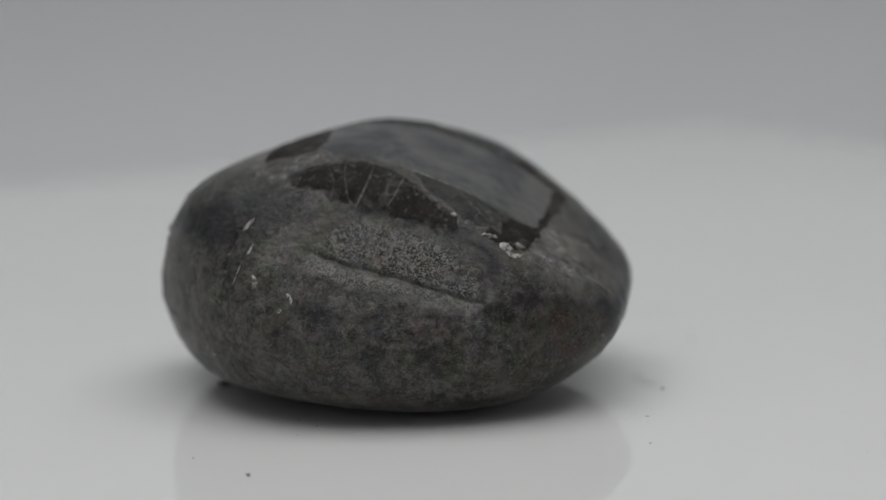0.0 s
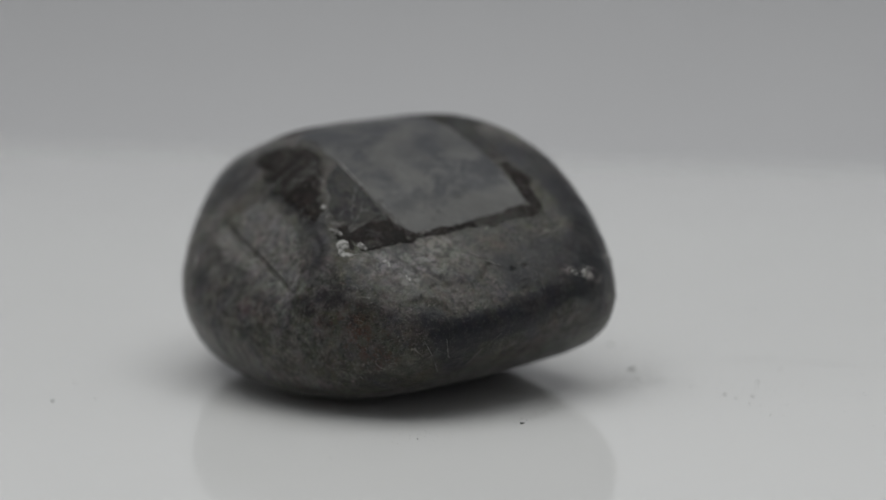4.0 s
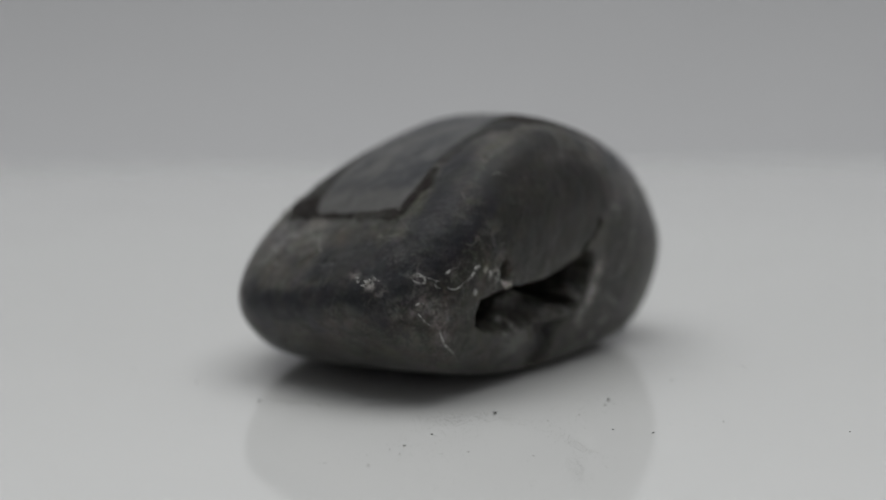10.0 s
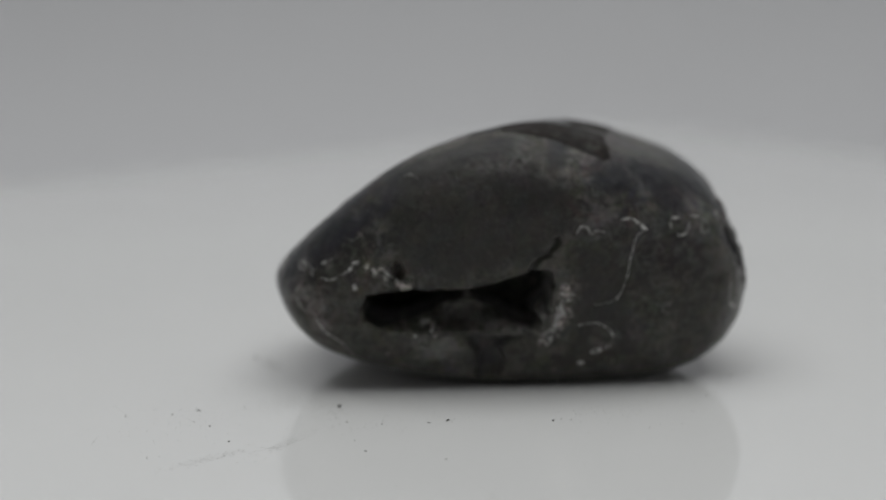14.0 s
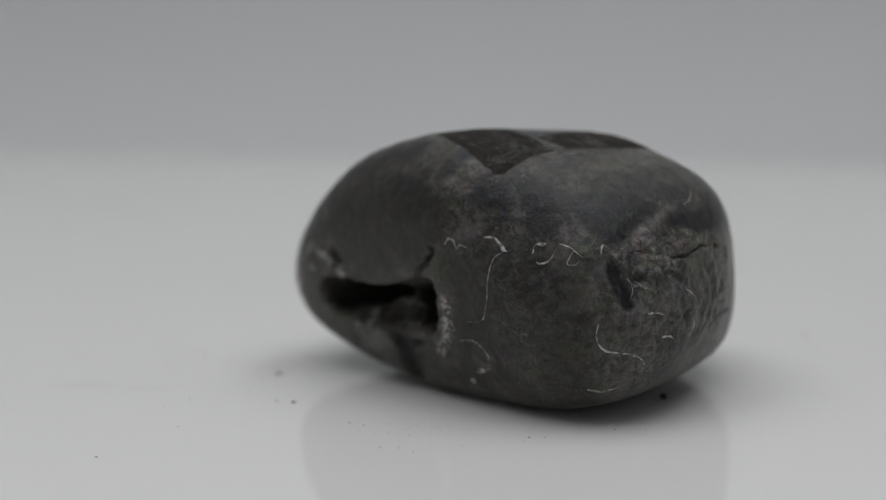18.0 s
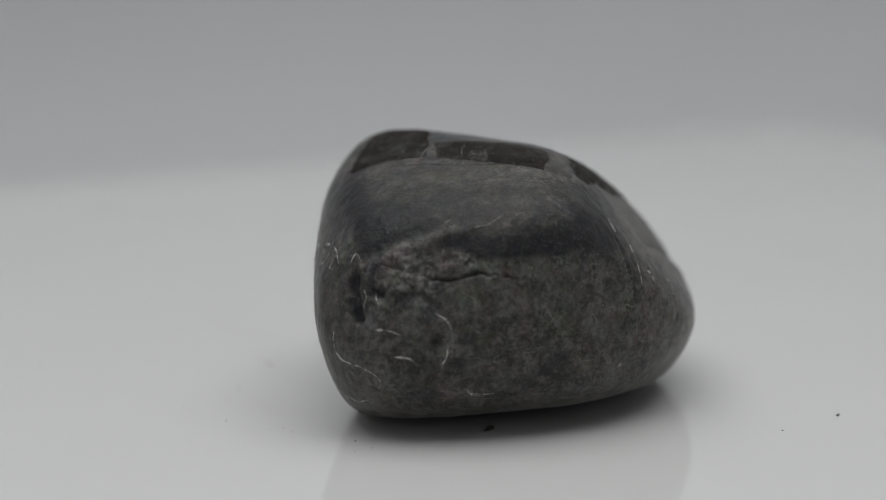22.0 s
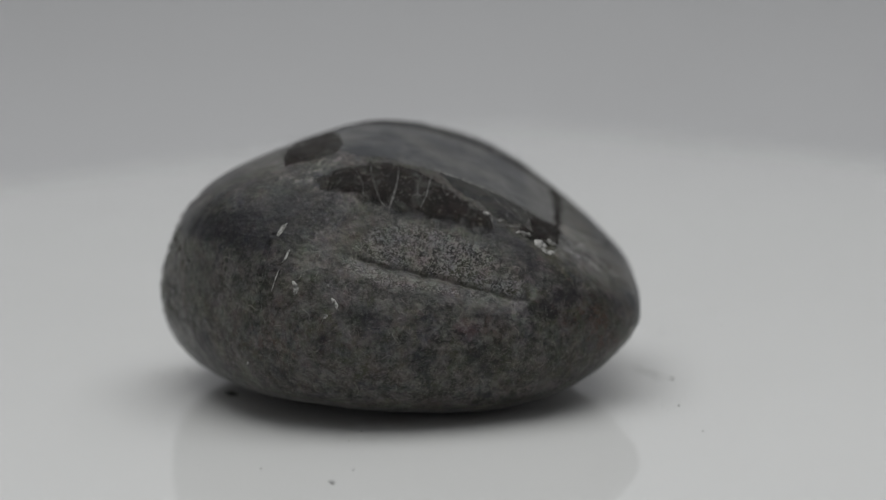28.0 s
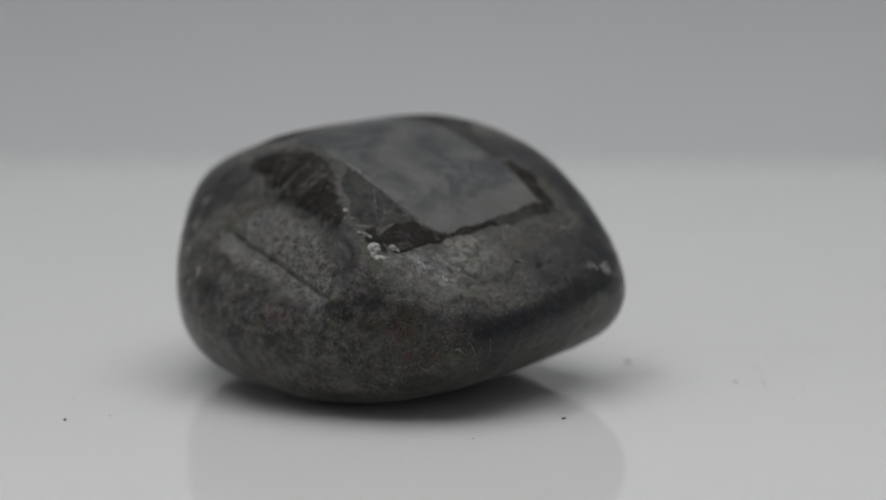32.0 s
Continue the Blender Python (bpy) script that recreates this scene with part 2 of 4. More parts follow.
# facets of the stone: each is a direction over its distance from the middle
FACETS = np.array([
    (13.5, -9.9, 52.5), (-14.4, 4, 42.9), (-0.3, 11.4, 35.8), (-11.6, -12.5, 37.6), (5.9, 29.8, 19.3),
    (29, -12.3, 38.9), (-27.9, 3.8, 15), (13, 20.5, 17.2), (-1.4, -38.2, 30.1), (-11, 30.5, 15.6),
    (13.6, -29.7, 6.4), (-24.6, -21.1, 3.4), (-6.5, 25.9, -20.3), (-15.6, -25.2, -12.7), (-28.4, -6.9, -9),
    (22.7, 13.8, 12.6), (-9.7, -25.9, 29.4), (22.8, -2, -10.8), (14.3, -19, -19.6), (-25.6, -13.6, 6.6),
    (2.7, 36, -7.5), (-0.1, -29.4, -15.7), (-20.1, 17.6, -6.5), (25.1, -1.3, -17.5), (-10.9, -7.3, -42.5),
    (3.4, 42.2, -10.6), (-5.9, -6.4, -44.9), (-18.5, -0.7, -30.2), (13.1, 2.2, -45.7), (-0.3, -0.1, -57)])


def reach(d):
    """Distance from the stone's middle to its rounded hull, along unit directions."""
    return 1 / (np.maximum(0, d @ FACETS.T) ** 12).sum(-1) ** (1 / 12)


def ball_grid(n):
    """Directions and quads of a cube blown up to a ball."""
    t = np.tan(np.linspace(-1, 1, n + 1) * math.pi / 4)
    a, b = np.meshgrid(t, t, indexing="ij")
    one = np.ones_like(a)
    sides = [(one, a, b), (-one, b, a), (b, one, a), (a, -one, b), (a, b, one), (b, a, -one)]
    pts = np.concatenate([np.stack(s, -1).reshape(-1, 3) for s in sides])
    base = (np.arange(n)[:, None] * (n + 1) + np.arange(n)).ravel()
    quad = np.stack([base, base + n + 1, base + n + 2, base + 1], -1)
    faces = np.concatenate([quad + k * (n + 1) ** 2 for k in range(6)])
    key = np.round(pts / np.abs(pts).max(1, keepdims=True) * 1e5).astype(np.int64)
    _, first, back = np.unique(key, axis=0, return_index=True, return_inverse=True)
    pts = pts[first]
    return pts / np.linalg.norm(pts, axis=1, keepdims=True), back.ravel()[faces]


def hull(rel):
    """Gauge of the hull (1 on it) and its outward normal, for points seen from the stone's middle."""
    q = np.maximum(1e-9, rel @ FACETS.T)
    g = (q ** 12).sum(-1) ** (1 / 12)
    n = (q ** 11) @ FACETS
    return g, n / np.linalg.norm(n, axis=-1, keepdims=True)


def lattice(p, seed):
    """Smooth value noise in 0..1 over points in lattice units."""
    i = np.floor(p).astype(np.int64)
    f = p - i
    f = f * f * (3 - 2 * f)
    out = np.zeros(len(p))
    for dx in (0, 1):
        for dy in (0, 1):
            for dz in (0, 1):
                h = ((i[:, 0] + dx) * 73856093) ^ ((i[:, 1] + dy) * 19349663) ^ ((i[:, 2] + dz) * 83492791) ^ (seed * 2654435761)
                h = (h ^ (h >> 13)) * 1274126177 & 0x7FFFFFFF
                v = ((h ^ (h >> 16)) & 0xFFFF) / 65535.0
                w = (f[:, 0] if dx else 1 - f[:, 0]) * (f[:, 1] if dy else 1 - f[:, 1]) * (f[:, 2] if dz else 1 - f[:, 2])
                out += v * w
    return out


def fbm(p, size, seed, octaves=4):
    """Layered noise about 0, its largest lumps of the given size in mm."""
    out, amp = np.zeros(len(p)), 1.0
    for k in range(octaves):
        out += amp * (lattice(p * (2.0 ** k / size) + 17.3 * k, seed + k) - 0.5)
        amp *= 0.5
    return out


def step(x, a, b):
    t = np.clip((x - a) / (b - a), 0, 1)
    return t * t * (3 - 2 * t)


def to_line(uv, pts):
    """Distance to a polyline."""
    best = np.full(len(uv), 1e9)
    for a, b in zip(pts[:-1], pts[1:]):
        a, b = np.array(a, float), np.array(b, float)
        t = np.clip(((uv - a) @ (b - a)) / max(1e-9, (b - a) @ (b - a)), 0, 1)
        best = np.minimum(best, np.linalg.norm(uv - a - t[:, None] * (b - a), axis=1))
    return best


def inside(uv, pts):
    """Signed distance to a closed outline, positive inside."""
    d = to_line(uv, list(pts) + [pts[0]])
    odd = np.zeros(len(uv), bool)
    for (ax, ay), (bx, by) in zip(pts, list(pts[1:]) + [pts[0]]):
        cross = (ay > uv[:, 1]) != (by > uv[:, 1])
        odd ^= cross & (uv[:, 0] < (bx - ax) * (uv[:, 1] - ay) / ((by - ay) or 1e-9) + ax)
    return np.where(odd, d, -d)


class Face:
    """One side of the stone: a tangent plane with u to the right and v upwards, in mm."""

    def __init__(self, lon, lat):
        a, b = radians(lon), radians(lat)
        d = np.array([math.cos(a) * math.cos(b), math.sin(a) * math.cos(b), math.sin(b)])
        self.mid = d * reach(d[None])[0] * 1000
        self.n = hull(self.mid[None])[1][0]
        u = np.cross((0, 0, 1), self.n)
        self.u = u / np.linalg.norm(u)
        self.v = np.cross(self.n, self.u)

    def flat(self, p):
        r = p - self.mid
        return np.stack([r @ self.u, r @ self.v], -1)

    def seen(self, n):
        return step(n @ self.n, 0.05, 0.3)

    def on(self, uv):
        """Hull points (mm, from the middle) over plane points."""
        uv = np.asarray(uv, float)
        base = self.mid + uv[:, :1] * self.u + uv[:, 1:] * self.v
        lo, hi = np.full(len(uv), -26.0), np.full(len(uv), 12.0)
        for _ in range(40):
            m = (lo + hi) / 2
            out = hull((base + m[:, None] * self.n) / 1000)[0] > 1
            hi, lo = np.where(out, m, hi), np.where(out, lo, m)
        return base + lo[:, None] * self.n


FRONT, NOSE, CAVE = Face(-87.5, 8.9), Face(-13.5, 4.1), Face(67.8, -6.7)
CHIN = Face(-21.5, -10.1)
BACK, WEST = Face(161.4, 6.4), Face(-158.7, 5.3)


class Top(Face):
    """The stone's upper side, seen in plan: mm east and north of the plate's axis."""

    def __init__(self):
        self.n, self.u, self.v = np.array((0, 0, 1.0)), np.array((1.0, 0, 0)), np.array((0, 1.0, 0))
        self.mid = np.array((0, 0, 20.0)) - np.array(HEART) * 1000 * (1, 1, 0)


TOP = Top()
CRACK = [(-2.4, 3.0), (0.1, 2.4), (2.7, 2.0), (4.7, 1.1), (7.3, 1.3), (8.9, 1.7), (10.4, 2.3), (12.5, 2.1), (14.1, 1.9), (17.3, 1.7)]
LEDGE = [(-3.8, 3.4), (-0.9, 4.4), (2.7, 5.7), (5.3, 6.8), (7.9, 7.7), (11.1, 8.9), (12.7, 10.4)]
CAVE_MOUTH = [(-14.3, -2.4), (-13.4, -0.9), (-11.6, 0.2), (-5.8, 0.4), (-0.8, 0.5), (2.4, 1.7), (10.2, 3.7), (11.8, 1.5), (12.0, -4.2), (10.4, -7.4), (5.4, -6.5), (-0.5, -6.0), (-6.8, -6.4), (-10.6, -6.2), (-13.0, -5.0)]
HOLE_WEST = [(-15.0, -1.7), (-14.3, 0.1), (-11.7, 0.8), (-8.2, 0.8), (-4.1, 0.2), (0.0, 0.0), (-0.6, -1.6), (-3.4, -2.5), (-5.9, -3.6), (-9.2, -5.1), (-12.3, -5.2), (-14.5, -3.7)]
HOLE_EAST = [(-0.6, 0.2), (2.9, 1.6), (6.4, 2.6), (9.4, 3.6), (11.7, 3.3), (12.0, 1.0), (11.1, -1.5), (9.7, -3.3), (10.8, -4.9), (8.7, -6.0), (6.2, -4.8), (3.6, -3.1), (0.8, -2.0)]


def relief(p, n):
    """How the skin departs from the hull at points p (mm): moved points, and the masks of its tints."""
    warp = np.stack([fbm(p, 5, 31), fbm(p, 5, 47)], -1)
    fine = fbm(p, 1.6, 5)
    lift = 0.22 * fbm(p, 9, 3) + 0.09 * fbm(p, 1.8, 9)
    mask = {}

    mask["grit"] = FRONT.seen(n)

    # front hollow: a slanting groove between two worn facets
    f, see = FRONT.flat(p), FRONT.seen(n)
    fw = f + 0.8 * warp
    over = f[:, 1] - (3.3 - 0.326 * (f[:, 0] + 11.5)) + 0.5 * fine
    ends = step(fw[:, 0], -13, -7) * step(fw[:, 0], 14, 9)
    dip = np.where(over > 0, np.clip(1 - over / 6.0, 0, 1) ** 1.3, np.clip(1 + over / 4.0, 0, 1) ** 1.6)
    lift -= see * ends * (0.85 * dip + 0.25 * np.exp(-(over / 0.35) ** 2))
    lift += see * ends * 0.08 * np.exp(-((over + 3.4) / 1.4) ** 2)
    ring = np.linalg.norm((f - (8.5, -0.5)) * (1, 1.15), axis=1)
    lift += see * step(f[:, 0], 9, 12) * 0.06 * np.sin(ring * 3.0) * np.exp(-((ring - 6.0) / 2.0) ** 2)
    worn = step(inside(fw, [(-10.5, 4.6), (-7.3, 7.4), (-1.1, 7.4), (4.3, 5.4), (9.3, 2.2), (12.2, -1.2), (12.0, -3.9), (8.8, -4.0), (4.3, -2.2), (-0.8, -0.2), (-5.2, 1.0)]), -0.6, 0.9)
    worn = np.maximum(worn, step(inside(fw, [(-12.2, 3.4), (-6.8, 1.2), (-1.0, -1.0), (4.9, -3.1), (8.4, -4.8), (3.2, -4.0), (-2.8, -2.7), (-8.0, -1.3), (-11.6, 1.2)]), -0.5, 0.8))
    worn *= step(fbm(p, 2.6, 131, 4), -0.75, -0.1)
    mask["scuff"] = see * worn * (1 - 0.8 * np.exp(-(over / 0.45) ** 2))
    # band under the groove tinted pale, standing for light on its upturned facet
    dust = 0.55 * see * np.exp(-((over + 1.6) / 1.5) ** 2) * step(fw[:, 0], -12, -9) * step(fw[:, 0], 9, 0)
    dust = np.maximum(dust, 0.2 * see * np.exp(-(to_line(fw, [(-16, 11), (-11, 8.5), (-9, 6)]) / 2.2) ** 2))
    # faint pale tint that stands for the grazing reflection on the hollow's flank
    dust = np.maximum(dust, 0.10 * see * step(inside(fw, [(-14, 13.6), (-9, 11), (-5, 7), (2, 1), (0, -3.2), (-11, 2.2)]), -1.5, 2.5))
    lift += 0.10 * mask["scuff"] * fbm(p, 0.9, 61, 3)
    tatters = 0.28 * see * step(to_line(fw, [(-19.1, 21.3), (-18.1, 16.5), (-15.9, 15.2), (-13.9, 17.3), (-11.3, 18.7), (-9.3, 19.7)]), 1.3, 0.2)
    tatters = np.maximum(tatters, 0.12 * see * step(to_line(fw, [(-15.5, 15), (-12.5, 13.9), (-9.1, 12.1), (-5.7, 11.0)]), 0.9, 0.1))
    rust = see * np.exp(-(np.linalg.norm((fw - (23.5, -6)) / (4.5, 2.8), axis=1)) ** 2)
    blue = see * np.exp(-(to_line(fw, [(-24, 10.5), (-21, 8), (-18.5, 12)]) / 4.2) ** 2)
    blue = np.maximum(blue, 0.75 * see * step(to_line(fw, [(-12.5, -5.3), (-8.8, -6.2), (-2.8, -7.2), (3.2, -6.2), (9.2, -6.0)]), 1.6, 0.2) * step(fbm(p, 4, 171), -0.3, 0.1))
    blue = np.maximum(blue, 0.4 * see * step(to_line(fw, [(12.0, 4.0), (13.0, 1.0), (12.8, -1.5), (11.9, -3.5)]), 1.3, 0.2))
    for u, v, r in ((7.6, -13.7, 1.6), (4.3, -11.0, 0.8), (27.5, -1.0, 1.4), (-14.5, -8.0, 1.2), (-3.0, -12.0, 1.5), (14.0, -9.0, 1.4)):
        blue = np.maximum(blue, 0.8 * see * step(np.linalg.norm((fw + 1.5 * warp + 1.4 * fine[:, None] - (u, v)) * (0.5, 1.0), axis=1), 1.3 * r, 0.3 * r) * step(fbm(p, 1.8, 173), -0.3, 0.1))
    # paler skin at the front's right end
    dust = np.maximum(dust, 0.62 * see * step(inside(fw, [(16.2, 6.6), (18.8, 12.5), (22.0, 15.4), (25.6, 12.5), (27.4, 6.4), (25.6, 1.4), (21.3, 1.2), (17.8, 3.4)]), -1.2, 2.4))
    blue = np.maximum(blue, 0.85 * see * step(inside(fw, [(-7.0, 12.0), (0.7, 12.2), (5.6, 10.2), (10.2, 7.4), (13.6, 4.6), (14.9, 0.7), (14.4, -2.8), (13.0, 0.2), (10.1, 3.9), (5.6, 6.0), (0.4, 7.9), (-4.2, 8.4)]), -0.7, 0.9))
    # paler skin over the front's left part
    dust = np.maximum(dust, 0.3 * see * step(inside(fw, [(-24, 8), (-14, 10), (-9, 7), (-12, 3), (-11, -6), (-14, -11), (-24, -9)]), -2.5, 2.5))
    dust = np.maximum(dust, 0.35 * see * step(to_line(fw, [(6.5, -15.2), (12.8, -14.4), (18.1, -12.8)]), 1.0, 0.2))
    blue = np.maximum(blue, 0.7 * see * np.exp(-(to_line(fw, [(13, -5.5), (17, -3.5), (30, -1)]) / 1.2) ** 2))

    # nose: a dark arched band, a pale pitted patch above it
    f, see = NOSE.flat(p), NOSE.seen(n)
    fw = f + 1.4 * warp
    arch = to_line(fw, [(-7.1, -7.4), (-3.9, -9.0), (0.7, -8.2), (5.2, -6.7), (12, -3.8), (17, -2.2), (19.5, -1.5)])
    blue = np.maximum(blue, see * step(arch, 2.6, 1.0))
    blue = np.maximum(blue, see * step(to_line(fw, [(17.4, 17), (20.4, 8.3), (21.4, 3.0), (18.4, -0.8)]), 3.4, 1.6))
    flank = inside(fw, [(9.4, 27), (13.6, 27.2), (18.8, 22.8), (22.7, 11.5), (23.7, 5.5), (20.9, -1.6), (12, -4.7), (10.3, -1.6), (13.9, 3.5), (17.5, 8.1), (15.4, 15.3), (11.8, 19.9)])
    blue = np.maximum(blue, 0.9 * see * step(flank, -0.8, 1.2))
    fan = inside(fw, [(-7.1, -7.0), (-7.8, -9.9), (-4.7, -10.9), (1.6, -9.8), (5.1, -8.1), (12, -5.5), (6, -5.5), (0, -6.6)])
    blue = np.maximum(blue, see * step(fan, -0.5, 0.8))
    glow = inside(fw, [(-14.7, 1.5), (-5.4, 5.2), (1.5, 5.0), (1.0, -1.9), (-5.6, -6.0), (-12.4, -3.5)])
    dust = np.maximum(dust, 0.05 * see * step(glow, -1, 2))
    blue = np.maximum(blue, 0.85 * see * step(inside(fw, [(3, 2), (9, 5), (15, 6), (17, 0), (10, -4), (5, -4)]), -1.5, 2.0))
    pale = inside(fw, [(-9.5, -3.5), (-5, -0.5), (0.5, -2.0), (3, 2), (-2, 4), (-8, 2), (-4, -5.8)])
    dust = np.maximum(dust, 0.12 * see * step(pale, -0.5, 1.2))
    lift += see * 0.25 * step(pale, -0.8, 0.8)
    for u, v, r in ((-5.1, 3.1, 0.35), (6.7, -0.2, 0.45), (3.1, 1.1, 0.3), (-3.6, -2.2, 0.5), (-5.2, -2.0, 0.35), (-2.6, -3.4, 0.3), (8.4, 0.4, 0.3)):
        lift -= see * 0.3 * np.exp(-(np.linalg.norm((f + 0.4 * warp - (u, v)) * (0.7, 1.2), axis=1) / r) ** 2)
    broken = 0.9 * see * np.exp(-(np.linalg.norm((f + 0.5 * warp - (17.2, -0.5)) / (2.4, 0.8), axis=1)) ** 2)
    broken = np.maximum(broken, tatters)
    broken = np.maximum(broken, 0.3 * see * np.exp(-(np.linalg.norm((f - (22.4, 3.6)) / (0.9, 1.6), axis=1)) ** 2))

    f, see = CHIN.flat(p), CHIN.seen(n)
    fw = f + 0.8 * warp
    blue = np.maximum(blue, 0.8 * see * step(inside(fw, [(-4.6, 2.5), (-2.9, -2.0), (-0.8, -5.8), (1.7, -6.0), (4.4, -1.6), (7.1, 0.3), (4, 3.2), (0, 2.8)]), -0.5, 1.2))

    # cavity side: two deep holes under one lip, a ribbed floor between, a crack going up
    f, see = CAVE.flat(p), CAVE.seen(n)
    fw = f + 0.9 * warp + 0.25 * np.stack([fine, -fine], -1)
    mouth, west, east = inside(fw, CAVE_MOUTH), inside(fw, HOLE_WEST), inside(fw, HOLE_EAST)
    deep = 5.5 * step(mouth, -0.1, 0.9) * step(fw[:, 1] - 0.22 * np.maximum(0, fw[:, 0]), -7.6, -2.4)
    deep = np.maximum(deep, (3.0 * step(west, -0.15, 0.2) + 20.0 * step(west, 0.0, 0.5)))
    deep = np.maximum(deep, (3.0 * step(east, -0.15, 0.2) + 11.0 * step(east, 0.0, 0.9)))
    deep = np.maximum(deep, 6.5 * step(to_line(fw, [(-5.5, -0.9), (1.6, -0.5)]), 1.7, 0.9))
    deep = np.maximum(deep, 1.1 * step(to_line(fw + 0.5 * warp, [(8.6, 3.6), (9.6, 5.0), (11.3, 6.0), (12.2, 7.9)]), 0.7, 0.0))
    deep = np.maximum(deep, 1.8 * step(0.5 * fine + np.linalg.norm((fw - (-10.3, 4.0)) / (1.2, 1.5), axis=1), 1.2, 0.3))
    ribs = step(inside(f, [(-4.5, -5.2), (4.5, -5.4), (4.0, -2.6), (-3.5, -2.4)]), 0, 0.7)
    deep += see * ribs * 0.16 * np.sin((f[:, 0] + 0.35 * f[:, 1]) * 7.5)
    deep += step(mouth, 0, 0.8) * (0.5 * fbm(p, 2.0, 71) + 0.25 * fine)
    # ribs tinted paler, as if lit
    dust = np.maximum(dust, 0.3 * see * ribs)
    notch = inside(fw, [(-0.9, -5.9), (5.7, -6.1), (7.2, -6.9), (4.8, -8.1), (5.6, -10.8), (4.2, -13.5), (0.5, -13.5), (1.4, -9.2), (0.2, -7.1)])
    deep += 1.3 * step(notch + 0.3 * fine, -0.4, 0.8)
    rim = np.exp(-((mouth + 0.6) / 0.6) ** 2) * step(-fw[:, 0], 8, 13)
    lift += see * 0.08 * rim
    inward = np.array((0, 0, -0.32)) - CAVE.n
    move = see[:, None] * (np.minimum(deep, 2.0)[:, None] * -CAVE.n + np.maximum(deep - 2.0, 0)[:, None] * inward)
    broken = np.maximum(broken, see * step(to_line(fw + 0.8 * warp, [(14.2, -0.4), (13.0, -2.2), (13.2, -4.2), (11.8, -5.6), (11.2, -8.0)]), 2.2, 0.5))
    # pale broken rim west of the holes, which also paints its lit edge
    broken = np.maximum(broken, see * step(to_line(fw, [(-13.6, 4.4), (-12.2, 3.6), (-11.2, 2.3), (-9.6, 1.4), (-8.2, 0.9)]), 1.2, 0.3))
    broken = np.maximum(broken, 0.8 * see * step(to_line(fw, [(-9.5, -5.6), (-6.4, -5.2), (-5.2, -6)]), 1.1, 0.3))
    broken = np.maximum(broken, 0.18 * see * step(mouth, 0.1, 0.7) * step(1.0 - west, 0, 0.6) * step(1.0 - east, 0, 0.6) * (fine > -0.1))
    broken = broken * step(fbm(p, 1.4, 113, 4), -0.22, 0.08)
    lift += 0.45 * see * broken * (fine + 0.2)
    # the notch's shade, put in as dark tint over the whole recess
    notch_shade = step(notch, -0.4, 0.5)
    dust = np.maximum(dust, 0.35 * see * step(inside(fw, [(-9.6, -6.6), (-7.6, -10.2), (-2.0, -10.6), (0.6, -7.8), (-3, -6.2)]), -0.6, 1.0))
    dust = np.maximum(dust, 0.35 * see * step(inside(fw, [(17.6, -5), (20.4, -4.8), (21.8, -6.6), (21.2, -8.8), (18.2, -9.4), (17, -7)]), -0.5, 0.8))
    dust = np.maximum(dust, 0.22 * see * step(to_line(fw, [(-4, 19), (2, 18.6), (8, 18.4), (13, 16.5)]), 2.4, 0.6))
    blue = np.maximum(blue, 0.65 * see * notch_shade)
    blue = np.maximum(blue, see * step(to_line(fw, [(5.2, 20.4), (-3.7, 18.6), (-8.2, 16.6), (-12.3, 14.0), (-16.4, 10.8), (-20.5, 7.4), (-24, 4.4)]), 2.9, 1.0) * step(fbm(p, 6, 55), -0.7, -0.1))
    blue = np.maximum(blue, 0.9 * see * step(to_line(fw, [(18, 15), (25.4, 14.4), (29.7, 11.1)]), 3.0, 1.0) * step(fbm(p, 5, 57), -0.2, 0.2))
    # dark spots; the first two paint the shade of small pits without denting
    for u, v, r in ((4.1, 15.1, 1.0), (10.6, 14.8, 1.3), (12.8, 18.4, 1.5), (22.4, 15.1, 1.6), (1.5, 14.2, 0.5), (6.2, 11.8, 0.5)):
        blue = np.maximum(blue, see * step(np.linalg.norm(fw - (u, v), axis=1), 1.5 * r, 0.5 * r))
    dust = np.maximum(dust, 0.6 * see * step(to_line(fw, [(-27, -1), (-24.5, 0.5), (-22, -0.5), (-21, -4)]), 2.4, 0.4))
    blue = np.maximum(blue, 0.8 * see * step(to_line(fw, [(9.6, 17), (9.8, 14.6), (13, 13.5)]), 1.8, 0.5))
    smooth = see * step(inside(fw, [(-9, 5), (-2, 2.4), (9, 5.4), (14, 9), (22, 6), (24, -10), (14, -11), (16, 0), (15, 13), (12, 19.5), (2, 21), (-8, 19), (-12, 11)]), -1.5, 1.5)

    # back: a dark slope, a jagged ledge with a crack, pits and flaky broken skin below
    f, see = BACK.flat(p), BACK.seen(n)
    fw = f + 0.8 * warp + 0.35 * np.stack([fine, fine], -1)
    crack = to_line(fw + 0.5 * np.stack([fbm(p, 0.8, 141, 3), fbm(p, 0.8, 149, 3)], -1), CRACK)
    gap = 0.28 * step(fbm(p, 2.2, 77), -0.4, 0.15) * step(f[:, 0], 1.5, 4.5)
    lift -= see * 0.7 * step(crack + 0.25 * fine - gap, 0.10, -0.2)
    lift -= see * 0.2 * step(to_line(fw + 0.6 * warp, [(-1, 3.0), (3, 0.2), (7, -0.2)]), 0.3, 0.0) * step(fine, -0.1, 0.15)
    above = np.interp(f[:, 0], [c[0] for c in CRACK], [c[1] for c in CRACK])
    shelf = step(f[:, 0], -5, -2) * step(f[:, 0], 15, 9) * np.exp(-((f[:, 1] - above - 1.2) / 1.2) ** 2)
    lift += see * shelf * (0.65 * fbm(p, 2.0, 83, 5) + 0.4 * fbm(p, 0.8, 87))
